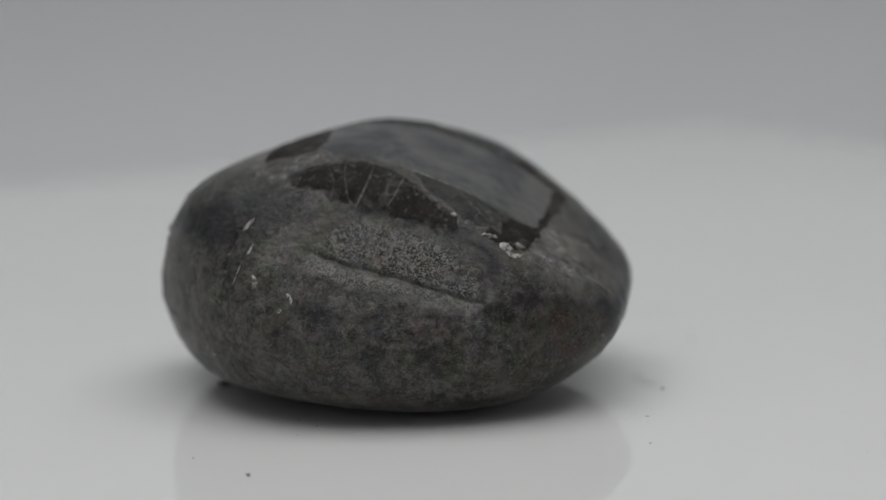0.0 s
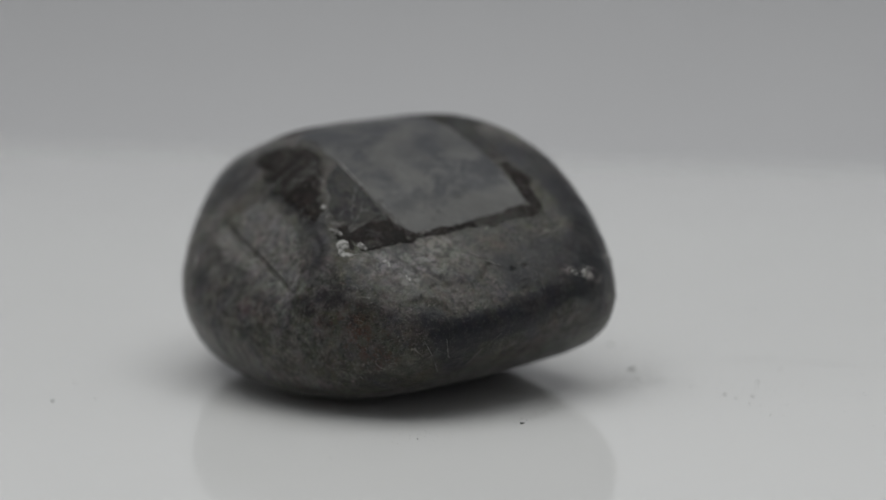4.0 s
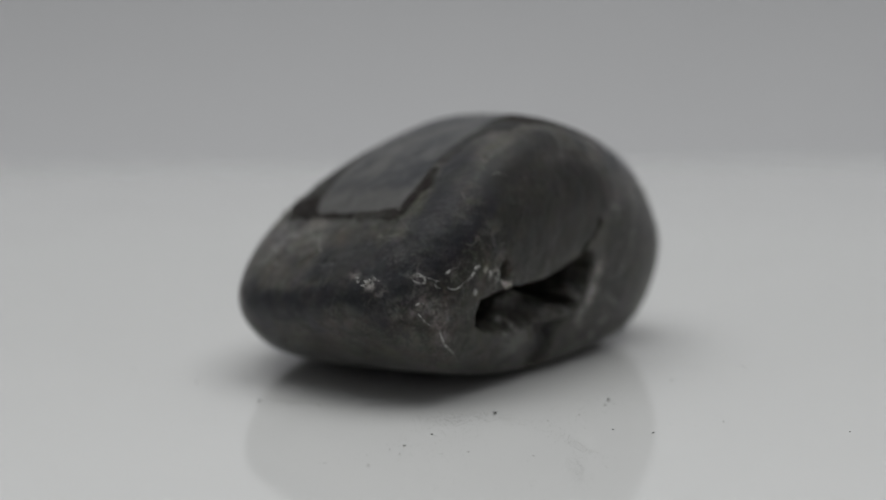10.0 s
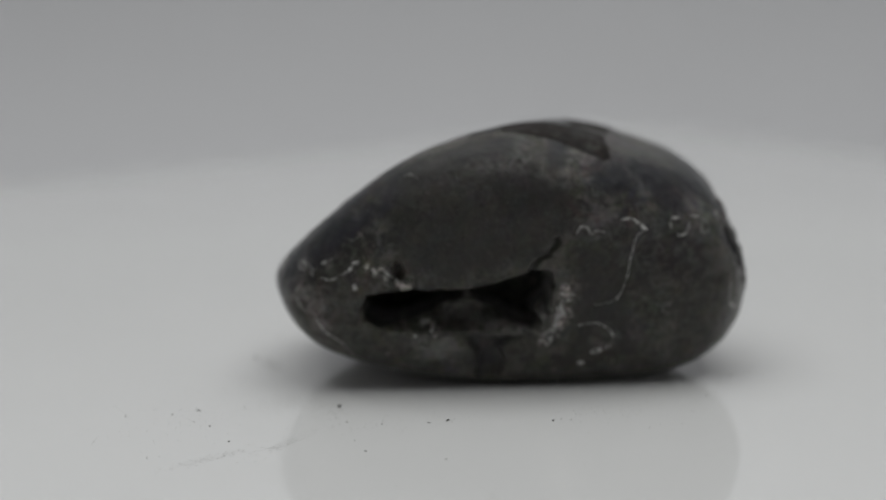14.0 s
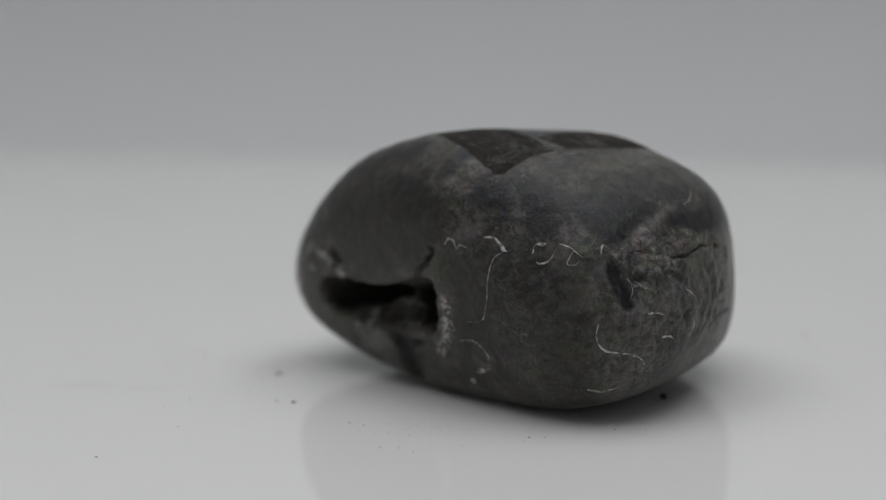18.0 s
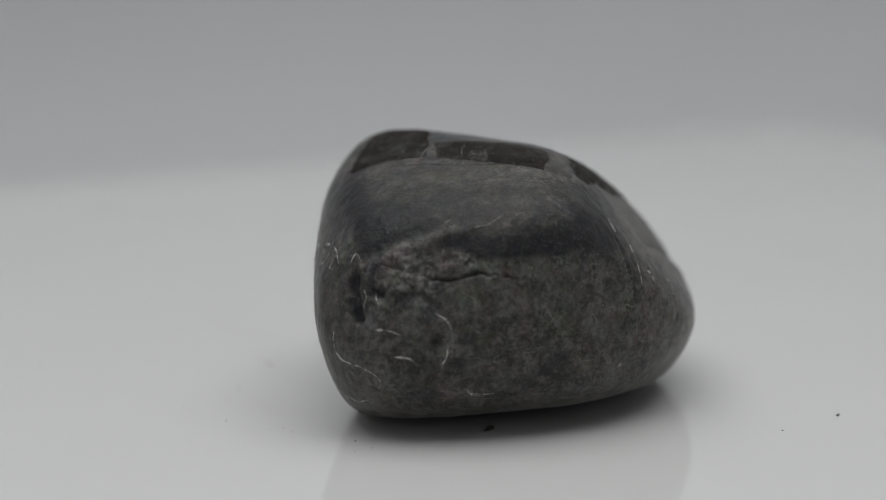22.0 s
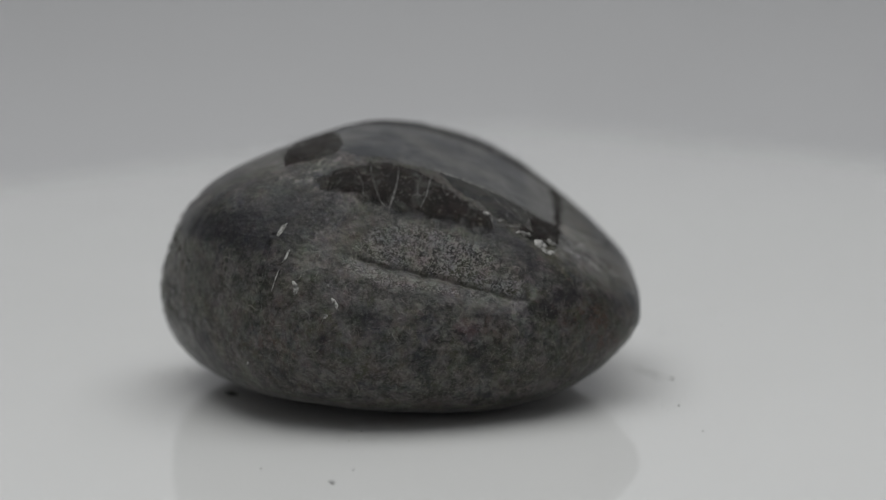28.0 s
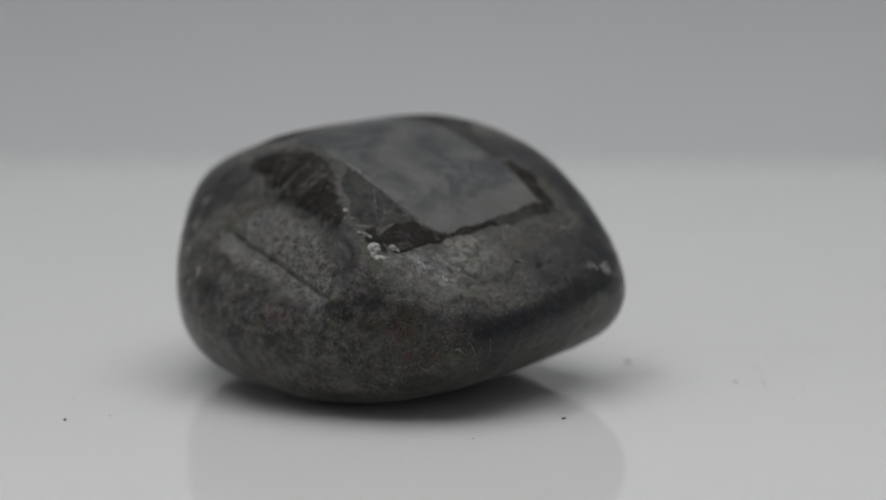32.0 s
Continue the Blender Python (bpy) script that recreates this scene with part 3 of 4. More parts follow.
    flaky = step(inside(fw, [(-5.5, 3.0), (2, 4.5), (16, 4), (22, 2), (21, -7), (9, -9), (1, -10.5), (-5, -8)]), -1, 2.0)
    lift += see * flaky * step(f[:, 0], 20, 10) * (0.5 * fbm(p, 3.4, 91, 5) + 0.38 * fbm(p, 1.0, 95))
    lift -= see * 1.1 * step(to_line(fw + 0.8 * warp, [(-6.5, 0.9), (-6.0, -1.6), (-5.1, -4.2)]), 1.5, 0.0)
    for u, v, r in ((-2.7, -0.6, 1.1), (2.6, -0.5, 0.9), (5.5, -6.5, 0.8), (-4.6, -7.0, 0.6), (17, 0.6, 0.35), (19, -1.0, 0.3)):
        lift -= see * r * r * np.exp(-(np.linalg.norm(fw - (u, v), axis=1) / r) ** 2)
        # each pit's inner shade deepened by dark tint
        blue = np.maximum(blue, see * min(1, r) * np.exp(-(np.linalg.norm(fw - (u, v), axis=1) / (1.4 * r)) ** 2))
    # painted shade in the long upright pit as well
    blue = np.maximum(blue, see * step(to_line(fw, [(-6.5, 0.9), (-6.0, -1.6), (-5.1, -4.2)]), 1.3, 0.6))
    for u, v, r in ((3.0, -12.5, 2.2), (9.0, -9.5, 1.8), (19.0, -8.5, 2.2), (-1.0, -1.0, 1.6), (2.9, -0.4, 1.4)):
        blue = np.maximum(blue, 0.65 * see * step(np.linalg.norm((fw + 1.2 * warp + fine[:, None] - (u, v)) * (0.6, 1.1), axis=1), 1.3 * r, 0.3 * r) * step(fbm(p, 2.0, 179), -0.4, 0.05))
    ledge = to_line(fw, LEDGE)
    lift += see * 0.25 * step(f[:, 0], 12, 7) * np.exp(-(ledge / 0.8) ** 2)
    dust = np.maximum(dust, 0.42 * see * step(f[:, 0], 9, 1) * step(ledge + 0.9 * fine + 0.8 * fbm(p, 2.2, 151), 1.2, 0.2))
    dust = np.maximum(dust, 0.35 * see * step(f[:, 0], -5, -2) * step(f[:, 0], 18, 10) * np.exp(-((f[:, 1] - above - 1.5) / 1.6) ** 2))
    dust = np.maximum(dust, 0.42 * see * flaky * step(f[:, 0], 20, 9) * step(fbm(p, 3.4, 91, 5), -0.15, 0.4))
    dust = np.maximum(dust, 0.7 * see * step(to_line(fw, [(4.6, -4.8), (6.2, -3.9), (7.2, -5.6), (6.6, -8)]), 1.4, 0.2))
    upper = inside(fw, [(-12.6, 18.6), (-5.1, 18.2), (5.9, 15.6), (17.5, 14.8), (23.0, 11.4), (23.3, 7.6), (8.4, 3.9), (5.7, 7.6), (-0.3, 6.0), (-6.3, 4.5), (-8.1, 9.8), (-12.9, 12.2)])
    blue = np.maximum(blue, 0.8 * see * step(upper, -1.0, 1.6) * step(fbm(p, 5, 191), -0.55, 0.05))
    slope = inside(fw, [(-12.6, 14.6), (-10.8, 18.0), (-8.4, 16.6), (-5.5, 13.2), (-1.2, 12.3), (1.7, 11.7), (5.6, 9.4), (4.6, 7.6), (3.4, 6.7), (-0.4, 5.6), (-3.4, 3.9), (-6.0, 4.3), (-7.3, 7.1), (-8.0, 9.4), (-11.2, 10.4)])
    blue = np.maximum(blue, see * step(slope, -0.8, 1.0))
    # shade of a shallow trough, put into the colour with no dent
    trough_shade = inside(fw, [(7.1, 6.0), (10.2, 7.4), (14.9, 8.4), (20.4, 11.3), (23.2, 11.0), (24.6, 8.7), (18.8, 5.9), (15.4, 4.8), (11.4, 3.7), (7.7, 3.9)])
    blue = np.maximum(blue, see * step(trough_shade, -0.7, 0.9))
    # paler areas below the crack and left of the ledge
    dust = np.maximum(dust, 0.32 * see * step(inside(fw, [(4, 1.2), (12, 1.6), (21, 1.5), (22, -5), (16, -8), (8, -6.5), (4, -3)]), -1.5, 2.0))
    dust = np.maximum(dust, 0.25 * see * step(inside(fw, [(-12, 11), (-8.5, 9), (-7, 4.5), (-8.5, 1), (-12, 3)]), -1.0, 1.5))
    smooth = np.maximum(smooth, 0.55 * see * step(inside(fw, [(-17, 8), (-9, 3), (-7.5, -4), (-9, -12), (-18, -10)]), -1.5, 1.5))

    # west: the trough's shade goes on as dark tint, rough olive skin under it, a fine upright seam
    f, see = WEST.flat(p), WEST.seen(n)
    fw = f + 1.2 * warp
    blue = np.maximum(blue, see * step(to_line(fw, [(-13, 6.0), (-6, 6.0), (1, 6.6), (9, 5.8)]), 2.8, 1.0))
    blue = np.maximum(blue, 0.6 * see * step(to_line(fw, [(-20, 9.7), (-15, 11)]), 3.0, 1.0))
    lift -= see * 0.35 * step(to_line(f + 0.5 * warp, [(9.8, 6.1), (10.3, 1.1), (10.9, -3.3)]), 0.35, 0.1) * step(fine, -0.1, 0.2)
    dark = inside(fw, [(-15.7, 6.8), (-10.7, 8.1), (-4.4, 8.7), (1.5, 9.0), (7.2, 8.8), (9.8, 6.0), (9.0, 4.6), (4.5, 4.3), (-2.8, 4.7), (-10.5, 4.5), (-14.6, 5.1)])
    upper = inside(fw, [(-20, 12), (-15.8, 14.4), (-5.3, 14.0), (3.9, 14.0), (11.0, 9.2), (10.2, 4.8), (0.2, 4.5), (-13.8, 4.4), (-21.0, 6.5)])
    blue = np.maximum(blue, 0.5 * see * step(upper, -1.0, 1.6))
    pale = inside(fw, [(-13, 16.4), (-5.9, 16), (2.1, 16), (6.6, 15), (10.5, 12.4), (16.2, 11.4), (17.5, 6.5), (13.4, 1.2), (10.8, 5.4), (9.6, 9.6), (4.1, 11.6), (-5.0, 12.6), (-12, 13.3)])
    dust = np.maximum(dust, 0.22 * see * step(pale, -1.2, 1.5))
    # whole west side a little paler, more so in its lower part
    dust = np.maximum(dust, 0.14 * see + 0.16 * see * step(f[:, 1], 5, 2))
    # more of the trough's shade as dark tint
    blue = np.maximum(blue, see * step(dark, -0.6, 1.2))
    crust = inside(fw, [(-24, 5.3), (-18.9, 6.8), (-13, 6.4), (-8.9, 1.9), (-17, 1.2), (-24, 1.2)])
    dust = np.maximum(dust, 0.9 * see * step(crust, -0.6, 1.0) * step(fine, -0.3, 0.15))
    blue = blue * (1 - 0.8 * see * step(crust, -0.3, 0.8))
    olive = see * step(inside(fw, [(-8, 3), (10, 3), (12, -12), (-10, -12)]), -2, 3)
    rust = np.maximum(rust, 0.6 * see * np.exp(-(np.linalg.norm((fw - (12, -8)) / (8, 4), axis=1)) ** 2))
    for u, v, r in ((-16, -9.5, 2.6), (-5, -12.5, 3.0), (1, 0.5, 1.6), (-3, -6, 1.5), (8, -6.5, 1.8), (13, -12.5, 2.0)):
        blue = np.maximum(blue, 0.65 * see * step(np.linalg.norm((fw + 1.5 * warp + 1.4 * fine[:, None] - (u, v)) * (0.6, 1.2), axis=1), 1.3 * r, 0.3 * r) * step(fbm(p, 2.0, 177), -0.35, 0.1))
    worn_edge = inside(fw, [(10, 14), (18, 14), (30, 4), (31, -3), (24, -3), (18, 2), (12, 8)])
    dust = np.maximum(dust, 0.25 * see * step(worn_edge, -1.5, 2.5))
    dust = dust * (1 - 0.85 * np.clip(blue, 0, 1))
    mask["olive"] = np.maximum(np.maximum(olive, 0.8 * mask["grit"] * step(fbm(p, 7, 181), -0.35, 0.2)), 0.8 * step(-n[:, 2], -0.4, 0.15))
    mask["olive"] = mask["olive"] * (1 - np.clip(blue, 0, 1))
    mask["dust"], mask["rust"], mask["blue"], mask["broken"], mask["smooth"] = dust, rust, blue, broken, smooth
    low = step(p[:, 2] + np.array(HEART)[2] * 1000, 0.0, 1.5)
    return p + n * (lift * low)[:, None] + move, mask


def skin(face, uv, proud=0.0):
    """Points of the finished skin over a face, in metres from the stone's middle, raised by proud mm; with normals."""
    p = face.on(uv)
    n = hull(p / 1000)[1]
    at = p / 1000
    for k in range(len(p)):
        hit = SKIN.ray_cast(Vector((p[k] + 1.5 * n[k]) / 1000), Vector(-n[k]), 0.006)[0]
        if hit:
            at[k] = hit
    return at + n * np.reshape(proud, (-1, 1)) / 1000, n


def build_stone():
    d, quads = ball_grid(250)
    p = d * reach(d)[:, None] * 1000
    n = hull(p / 1000)[1]
    at, masks = relief(p, n)
    thing = tagged(new("stone"), "dark grey tumbled stone with scuffs, a hollow and a broken cavity", "stone")
    body = new("body", mesh_of("body", at / 1000, quads, STONE))
    for name, values in masks.items():
        body.data.attributes.new(name, "FLOAT", "POINT").data.foreach_set("value", np.clip(values, 0, 1).astype(np.float32))
    body.parent = thing
    return thing, BVHTree.FromPolygons((at / 1000).tolist(), quads.tolist())


def film(name, outline, material, ragged=0.7, proud=0.14, label="", fade=0.5):
    """A thin patch of old film on the stone's upper side, its ragged outline in plan mm."""
    cell = 0.3
    xs = np.arange(min(o[0] for o in outline) - 1.5, max(o[0] for o in outline) + 1.5, cell)
    ys = np.arange(min(o[1] for o in outline) - 1.5, max(o[1] for o in outline) + 1.5, cell)
    gx, gy = np.meshgrid(xs, ys, indexing="ij")
    uv = np.stack([gx.ravel(), gy.ravel()], -1)
    seed = 200 + len(stone.children)

    def field(q):
        t3 = np.c_[q, np.zeros(len(q))]
        return inside(q, outline) + ragged * (0.9 * fbm(t3, 3.2, seed, 4) + 0.6 * fbm(t3, 0.9, seed + 9, 3))

    f = field(uv)
    # draw the rim vertices on to the torn edge
    f += 0.25
    near = np.abs(f) < 0.9 * cell
    e = 0.02
    slope = np.stack([field(uv + (e, 0)) + 0.25 - f, field(uv + (0, e)) + 0.25 - f], -1) / e
    pull = -f[:, None] * slope / np.maximum(0.3, (slope ** 2).sum(-1))[:, None]
    uv = np.where(near[:, None], uv + np.clip(pull, -0.5 * cell, 0.5 * cell), uv)
    keep = f > -0.45 * cell
    ny = len(ys)
    idx = np.arange(len(uv)).reshape(len(xs), ny)
    quads = np.stack([idx[:-1, :-1], idx[1:, :-1], idx[1:, 1:], idx[:-1, 1:]], -1).reshape(-1, 4)
    quads = quads[keep[quads].all(1)]
    used, back = np.unique(quads, return_inverse=True)
    rim = np.clip((field(uv[used]) + 0.25) / fade, 0, 1)
    at, _ = skin(TOP, uv[used], proud * (0.3 + 0.7 * rim))
    ob = new(name, mesh_of(name, at, back.reshape(-1, 4), material))
    ob.data.attributes.new("rim", "FLOAT", "POINT").data.foreach_set("value", rim.astype(np.float32))
    ob.parent = stone
    if label:
        tagged(ob, label)
    return ob


def curve(pts, n):
    """Smooth points through a few given ones."""
    p = np.array(pts, float)
    p = np.vstack([2 * p[0] - p[1], p, 2 * p[-1] - p[-2]])
    out = []
    for k in range(1, len(p) - 2):
        for t in np.linspace(0, 1, n, endpoint=False):
            a, b, c, e = p[k - 1:k + 3]
            out.append(0.5 * (2 * b + (c - a) * t + (2 * a - 5 * b + 4 * c - e) * t * t + (3 * b - a - 3 * c + e) * t ** 3))
    return np.array(out + [p[-2]])


def scratch(face, width, *pts, name="scratch", material=None):
    """A raised chalky line on the skin, thickest in its middle."""
    line = curve(pts, 8)
    side = np.gradient(line, axis=0)
    side = np.stack([-side[:, 1], side[:, 0]], -1) / np.maximum(1e-6, np.linalg.norm(side, axis=1))[:, None]
    s = np.linspace(0, 1, len(line))
    wob = np.array([noise.noise((v[0] * 1.1, v[1] * 1.1, len(stone.children))) for v in line])
    w = width * (0.46 if name == "chip" else 0.40) * (0.2 + 0.75 * np.sin(math.pi * np.clip(s * 1.1 + 0.02, 0, 1)) ** 0.7) * np.clip(1 + 0.9 * wob, 0.3, 2)
    rows = [skin(face, line + side * (k * w)[:, None], h)[0] for k, h in ((-1, 0.02), (-0.4, 0.09), (0.4, 0.09), (1, 0.02))]
    verts = np.concatenate(rows)
    m = len(line)
    faces = [(j * m + i, j * m + i + 1, (j + 1) * m + i + 1, (j + 1) * m + i) for j in range(3) for i in range(m - 1)]
    ob = new(name, mesh_of(name, verts, faces, material or (CHALK if name in ("chip", "curl", "scratch", "lip") else STREAK)))
    ob.parent = stone
    return ob


def flake(face, u, v, a, b, turn=0.0, name="flake", material=None, proud=0.28):
    """A small crusty disc stuck on the skin."""
    c, s = math.cos(radians(turn)), math.sin(radians(turn))
    uv, high = [(u, v)], [proud]
    for ring, h in ((0.45, 0.9), (0.8, 0.75), (1.0, 0.05)):
        for k in range(14):
            t = 2 * math.pi * k / 14
            r = ring * (1 + 0.45 * noise.noise((u + 1.5 * math.cos(t), v + 1.5 * math.sin(t), 3.1)))
            x, y = a * r * math.cos(t), b * r * math.sin(t)
            uv.append((u + c * x - s * y, v + s * x + c * y))
            high.append(proud * h * (1 + 0.5 * noise.noise((x * 4, y * 4, u))))
    at, _ = skin(face, uv, np.array(high))
    faces = [(0, 1 + k, 1 + (k + 1) % 14) for k in range(14)]
    for j in range(2):
        faces += [(1 + 14 * j + k, 15 + 14 * j + k, 15 + 14 * j + (k + 1) % 14, 1 + 14 * j + (k + 1) % 14) for k in range(14)]
    ob = new(name, mesh_of(name, at, faces, material or CHALK))
    ob.parent = stone
    return ob


stone, SKIN = build_stone()
MOVING.append((stone, Matrix.Translation(HEART)))


def dress_stone():
    # what is left of a square sticker: a worn pane inside a torn dark border
    film("film_pane", [(11.2, -16.9), (12.0, -13.6), (13.2, -9.4), (14.2, -4.0), (15.0, 1.2), (12.4, 1.6), (8.0, 1.7), (2.7, 1.9), (-6.5, 2.5), (-12.4, 2.0), (-17.4, 1.6), (-17.3, -6.6), (-18.4, -13.4), (-16.1, -15.6),
                       (-12.6, -15.4), (-8.2, -16.6), (-5.0, -16.9), (-1.9, -17.6), (4.4, -18.0), (8.6, -17.6)], WINDOW, 0.3, 0.045, "worn pale grey film", 0.3)
    film("film_border", [(-24.2, -19.1), (-21.5, -18.0), (-19.2, -17.4), (-17.3, -16.8), (-15.3, -16.2), (-12.9, -16.3), (-10.6, -16.5), (-8.2, -17.3), (-5.6, -18.6), (-3.7, -20.8), (-2.1, -22.1), (-0.2, -23.0), (1.3, -24.0),
                         (1.2, -26.0), (-0.5, -26.4), (-2.4, -26.0), (-4.6, -25.5), (-7.6, -25.3), (-10.4, -24.6), (-13.2, -23.7), (-15.6, -22.7), (-18.4, -21.5), (-21.6, -20.7)],
         BROWN, 0.9, 0.07, "dark brown glossy glue border", 2.2)
    film("film_scrap", [(-5.2, -17.2), (-1.9, -17.9), (1.3, -18.3), (4.4, -18.4), (7.0, -18.3), (6.7, -21.0), (5.9, -22.9), (4.0, -24.2), (1.4, -24.2), (0.0, -22.7), (-1.9, -21.6), (-3.7, -20.4)],
         SMOKE, 0.4, 0.05, "smoky grey film", 0.4)
    film("film_corner", [(7.1, -18.2), (8.7, -18.2), (10.3, -17.3), (11.6, -16.4), (12.3, -17.2), (11.5, -19.2), (10.7, -21.8), (9.6, -24.4), (8.3, -24.6), (6.6, -24.6), (6.9, -21.6)], BROWN, 0.25, 0.07, "dark brown glue", 0.3)
    film("film_fringe", [(3.6, -24.5), (5.2, -23.6), (7.0, -24.3), (8.6, -25.2), (6.7, -26.3), (5.0, -26.1)], BROWN, 0.8, 0.06, "dark brown glue", 0.8)
    film("film_border", [(11.4, -17.0), (12.1, -14.0), (12.3, -12.4), (13.3, -9.4), (14.2, -5.0), (14.8, -0.8), (15.3, 1.4), (17.2, 2.4), (16.4, -0.9), (15.2, -5.6), (14.1, -9.6), (13.0, -13.6), (12.2, -16.6)],
         BROWN, 0.7, 0.07, "dark brown glue border", 0.5)
    film("film_corner", [(7.7, 2.0), (11.3, 1.8), (14.6, 1.4), (16.6, 1.2), (17.2, 2.8), (16.1, 3.4), (13.5, 3.6), (11.5, 4.6), (8.0, 4.0)], BROWN, 0.8, 0.07, "dark brown glue", 0.8)
    film("film_border", [(7.2, 2.1), (7.7, 3.9), (1.9, 4.6), (-1.2, 5.8), (-2.3, 8.8), (-6.5, 8.9), (-6.4, 2.7), (0, 2.3)], SMOKE, 0.9, 0.05, "smoky grey film border", 0.8)
    film("film_border", [(-6.2, 2.9), (-6.6, 9.2), (-9.9, 10.6), (-15.4, 11.5), (-20.6, 12.7), (-21.6, 12.0), (-21.9, 8.7), (-22.1, 5.6), (-22.5, 2.7), (-22.4, 2.0), (-19.2, 2.1), (-17.2, 2.0), (-12.4, 2.3)], BROWN, 0.35, 0.07, "dark brown glossy glue border", 0.2)
    film("film_border", [(-18.0, 0.9), (-20.4, 0.6), (-23.0, 0.4), (-24.4, -4.2), (-25.9, -10.4), (-26.2, -14.2), (-22.6, -14.9), (-19.4, -14.4), (-17.8, -11.0), (-17.4, -6.6), (-17.7, -2.9)], BROWN, 0.35, 0.07, "dark brown glossy glue border", 0.2)
    # pale torn edges and streaks of the sticker
    scratch(TOP, 0.28, (-5.6, -16.9), (-3.2, -17.2), (-1.1, -17.6), (2.4, -17.8), name="torn_edge", material=CHALK)
    scratch(TOP, 0.26, (2.4, -17.8), (5.4, -17.6), (8.1, -17.3), (10.6, -16.2), name="torn_edge")
    for line in (((-5.4, -20.2), (-4.2, -20.9), (-2.9, -21.4)), ((-2.2, -21.7), (-0.9, -22.2), (0.3, -22.9)), ((0.4, -23.2), (0.7, -24.3), (0.8, -25.3), (2.0, -25.4)), ((2.6, -25.1), (4.1, -24.7), (4.9, -24.2)),
                 ((3.2, -23.6), (3.3, -22.4), (3.9, -21.8), (5.0, -22.6), (5.9, -22.1)), ((8.4, -17.5), (9.2, -18.3), (10.2, -17.6)), ((0.8, -18.6), (2.4, -20.2), (4.2, -22.2)), ((3.4, -19.4), (5.0, -21.2), (6.0, -23.4)),
                 ((4.8, -20.2), (6.0, -19.6), (7.0, -18.4))):
        scratch(TOP, 0.24, *line, name="torn_edge")
    scratch(TOP, 0.22, (-24.2, 4.0), (-25.2, -1.5), (-25.8, -6), (-25.6, -9.5), name="torn_edge")
    scratch(TOP, 0.35, (-23.3, 2.6), (-20.5, 2.2), (-17.8, 1.4), name="streak")
    scratch(TOP, 0.25, (-25.2, -3.4), (-21, -3.0), (-17.3, -3.6), name="streak")
    scratch(TOP, 0.20, (-24.8, -6.8), (-22, -6.2), (-19.5, -6.6), name="streak")
    scratch(TOP, 0.45, (-13.4, -23.6), (-12.2, -21.7), (-11.3, -19.6), (-10.8, -17.4), name="streak")
    scratch(TOP, 0.40, (-9.0, -23.6), (-7.9, -22.2), (-7.1, -20.4), (-6.4, -18.6), name="streak")
    scratch(TOP, 0.24, (-13.6, -23.4), (-14.5, -21.9), (-14.9, -19.1), (-14.6, -17.2), name="streak")
    scratch(TOP, 0.18, (-16.6, -22.4), (-16.4, -20.0), (-17.2, -18.0), name="streak")
    # crusty white spots at the sticker's corner
    flake(FRONT, 15.6, 4.5, 0.95, 0.75, -10)
    flake(FRONT, 17.5, 5.5, 0.75, 0.4, -15)
    scratch(FRONT, 0.8, (15.4, 4.0), (16.4, 3.3), (17.2, 3.4), (18.2, 4.3), name="chip")
    flake(FRONT, 13.6, 5.95, 0.85, 0.36, -15)
    flake(FRONT, 12.6, 6.0, 0.35, 0.2, 20)
    scratch(FRONT, 0.35, (20.6, 5.2), (21.2, 4.9), (21.8, 4.4), name="chip")
    scratch(FRONT, 0.28, (23.8, 4.4), (24.3, 4.1), (24.8, 3.7), name="chip")
    flake(FRONT, 8.6, 9.0, 0.55, 0.3, -40)
    flake(FRONT, 10.4, 8.0, 0.4, 0.3, 20)
    # chips on the front's left shoulder
    scratch(FRONT, 0.75, (-20.2, 7.1), (-19.5, 8.1), (-18.8, 8.9), name="chip")
    scratch(FRONT, 0.40, (-18.8, 4.8), (-19.4, 3.6), (-20.0, 3.0), name="chip")
    scratch(FRONT, 0.22, (-20.3, 2.2), (-20.9, 1.0), (-21.6, -0.7))
    scratch(FRONT, 0.65, (-18.7, 0.2), (-18.3, -0.8), (-18.6, -1.9), name="chip")
    scratch(FRONT, 0.60, (-13.8, -3.0), (-13.3, -3.8), (-13.2, -4.6), name="chip")
    flake(FRONT, -14.8, -5.3, 0.3, 0.3)
    flake(FRONT, -24.6, -6.6, 0.12, 0.16)
    # nose
    scratch(NOSE, 0.35, (-11.3, 3.2), (-10.9, 2.8), (-10.6, 2.2), name="chip")
    scratch(NOSE, 0.30, (-8.8, 0.4), (-8.5, -0.2), (-8.4, -0.6), name="chip")
    scratch(NOSE, 0.15, (9.6, -0.6), (10.0, -2.0), (10.4, -4.3), name="hair_scratch")
    scratch(CHIN, 0.24, (-4.2, 0.4), (-2.9, -2.0), (-1.6, -4.6), (-0.6, -5.9), (1.7, -6.3), name="hair_scratch")
    scratch(CHIN, 0.18, (-1.2, 0.6), (-0.9, -1.2), (-0.3, -2.5), (1.6, -3.0), name="hair_scratch")
    scratch(CHIN, 0.14, (1.7, -6.2), (3.2, -3.6), (4.6, -1.6), (7.1, 0.3), name="hair_scratch")
    scratch(NOSE, 0.16, (-0.1, 3.6), (2.2, 2.4), (4.8, 0.6))
    for u, v, a, b, turn in ((15.3, -0.6, 0.3, 0.1, 10), (15.9, -0.9, 0.35, 0.12, -20), (17.2, -0.4, 0.55, 0.16, 15), (17.6, 0.1, 0.25, 0.1, 60), (18.3, -0.2, 0.3, 0.1, -10), (17.1, -1.1, 0.3, 0.1, 5)):
        flake(NOSE, u, v, a, b, turn, "chip", proud=0.08)
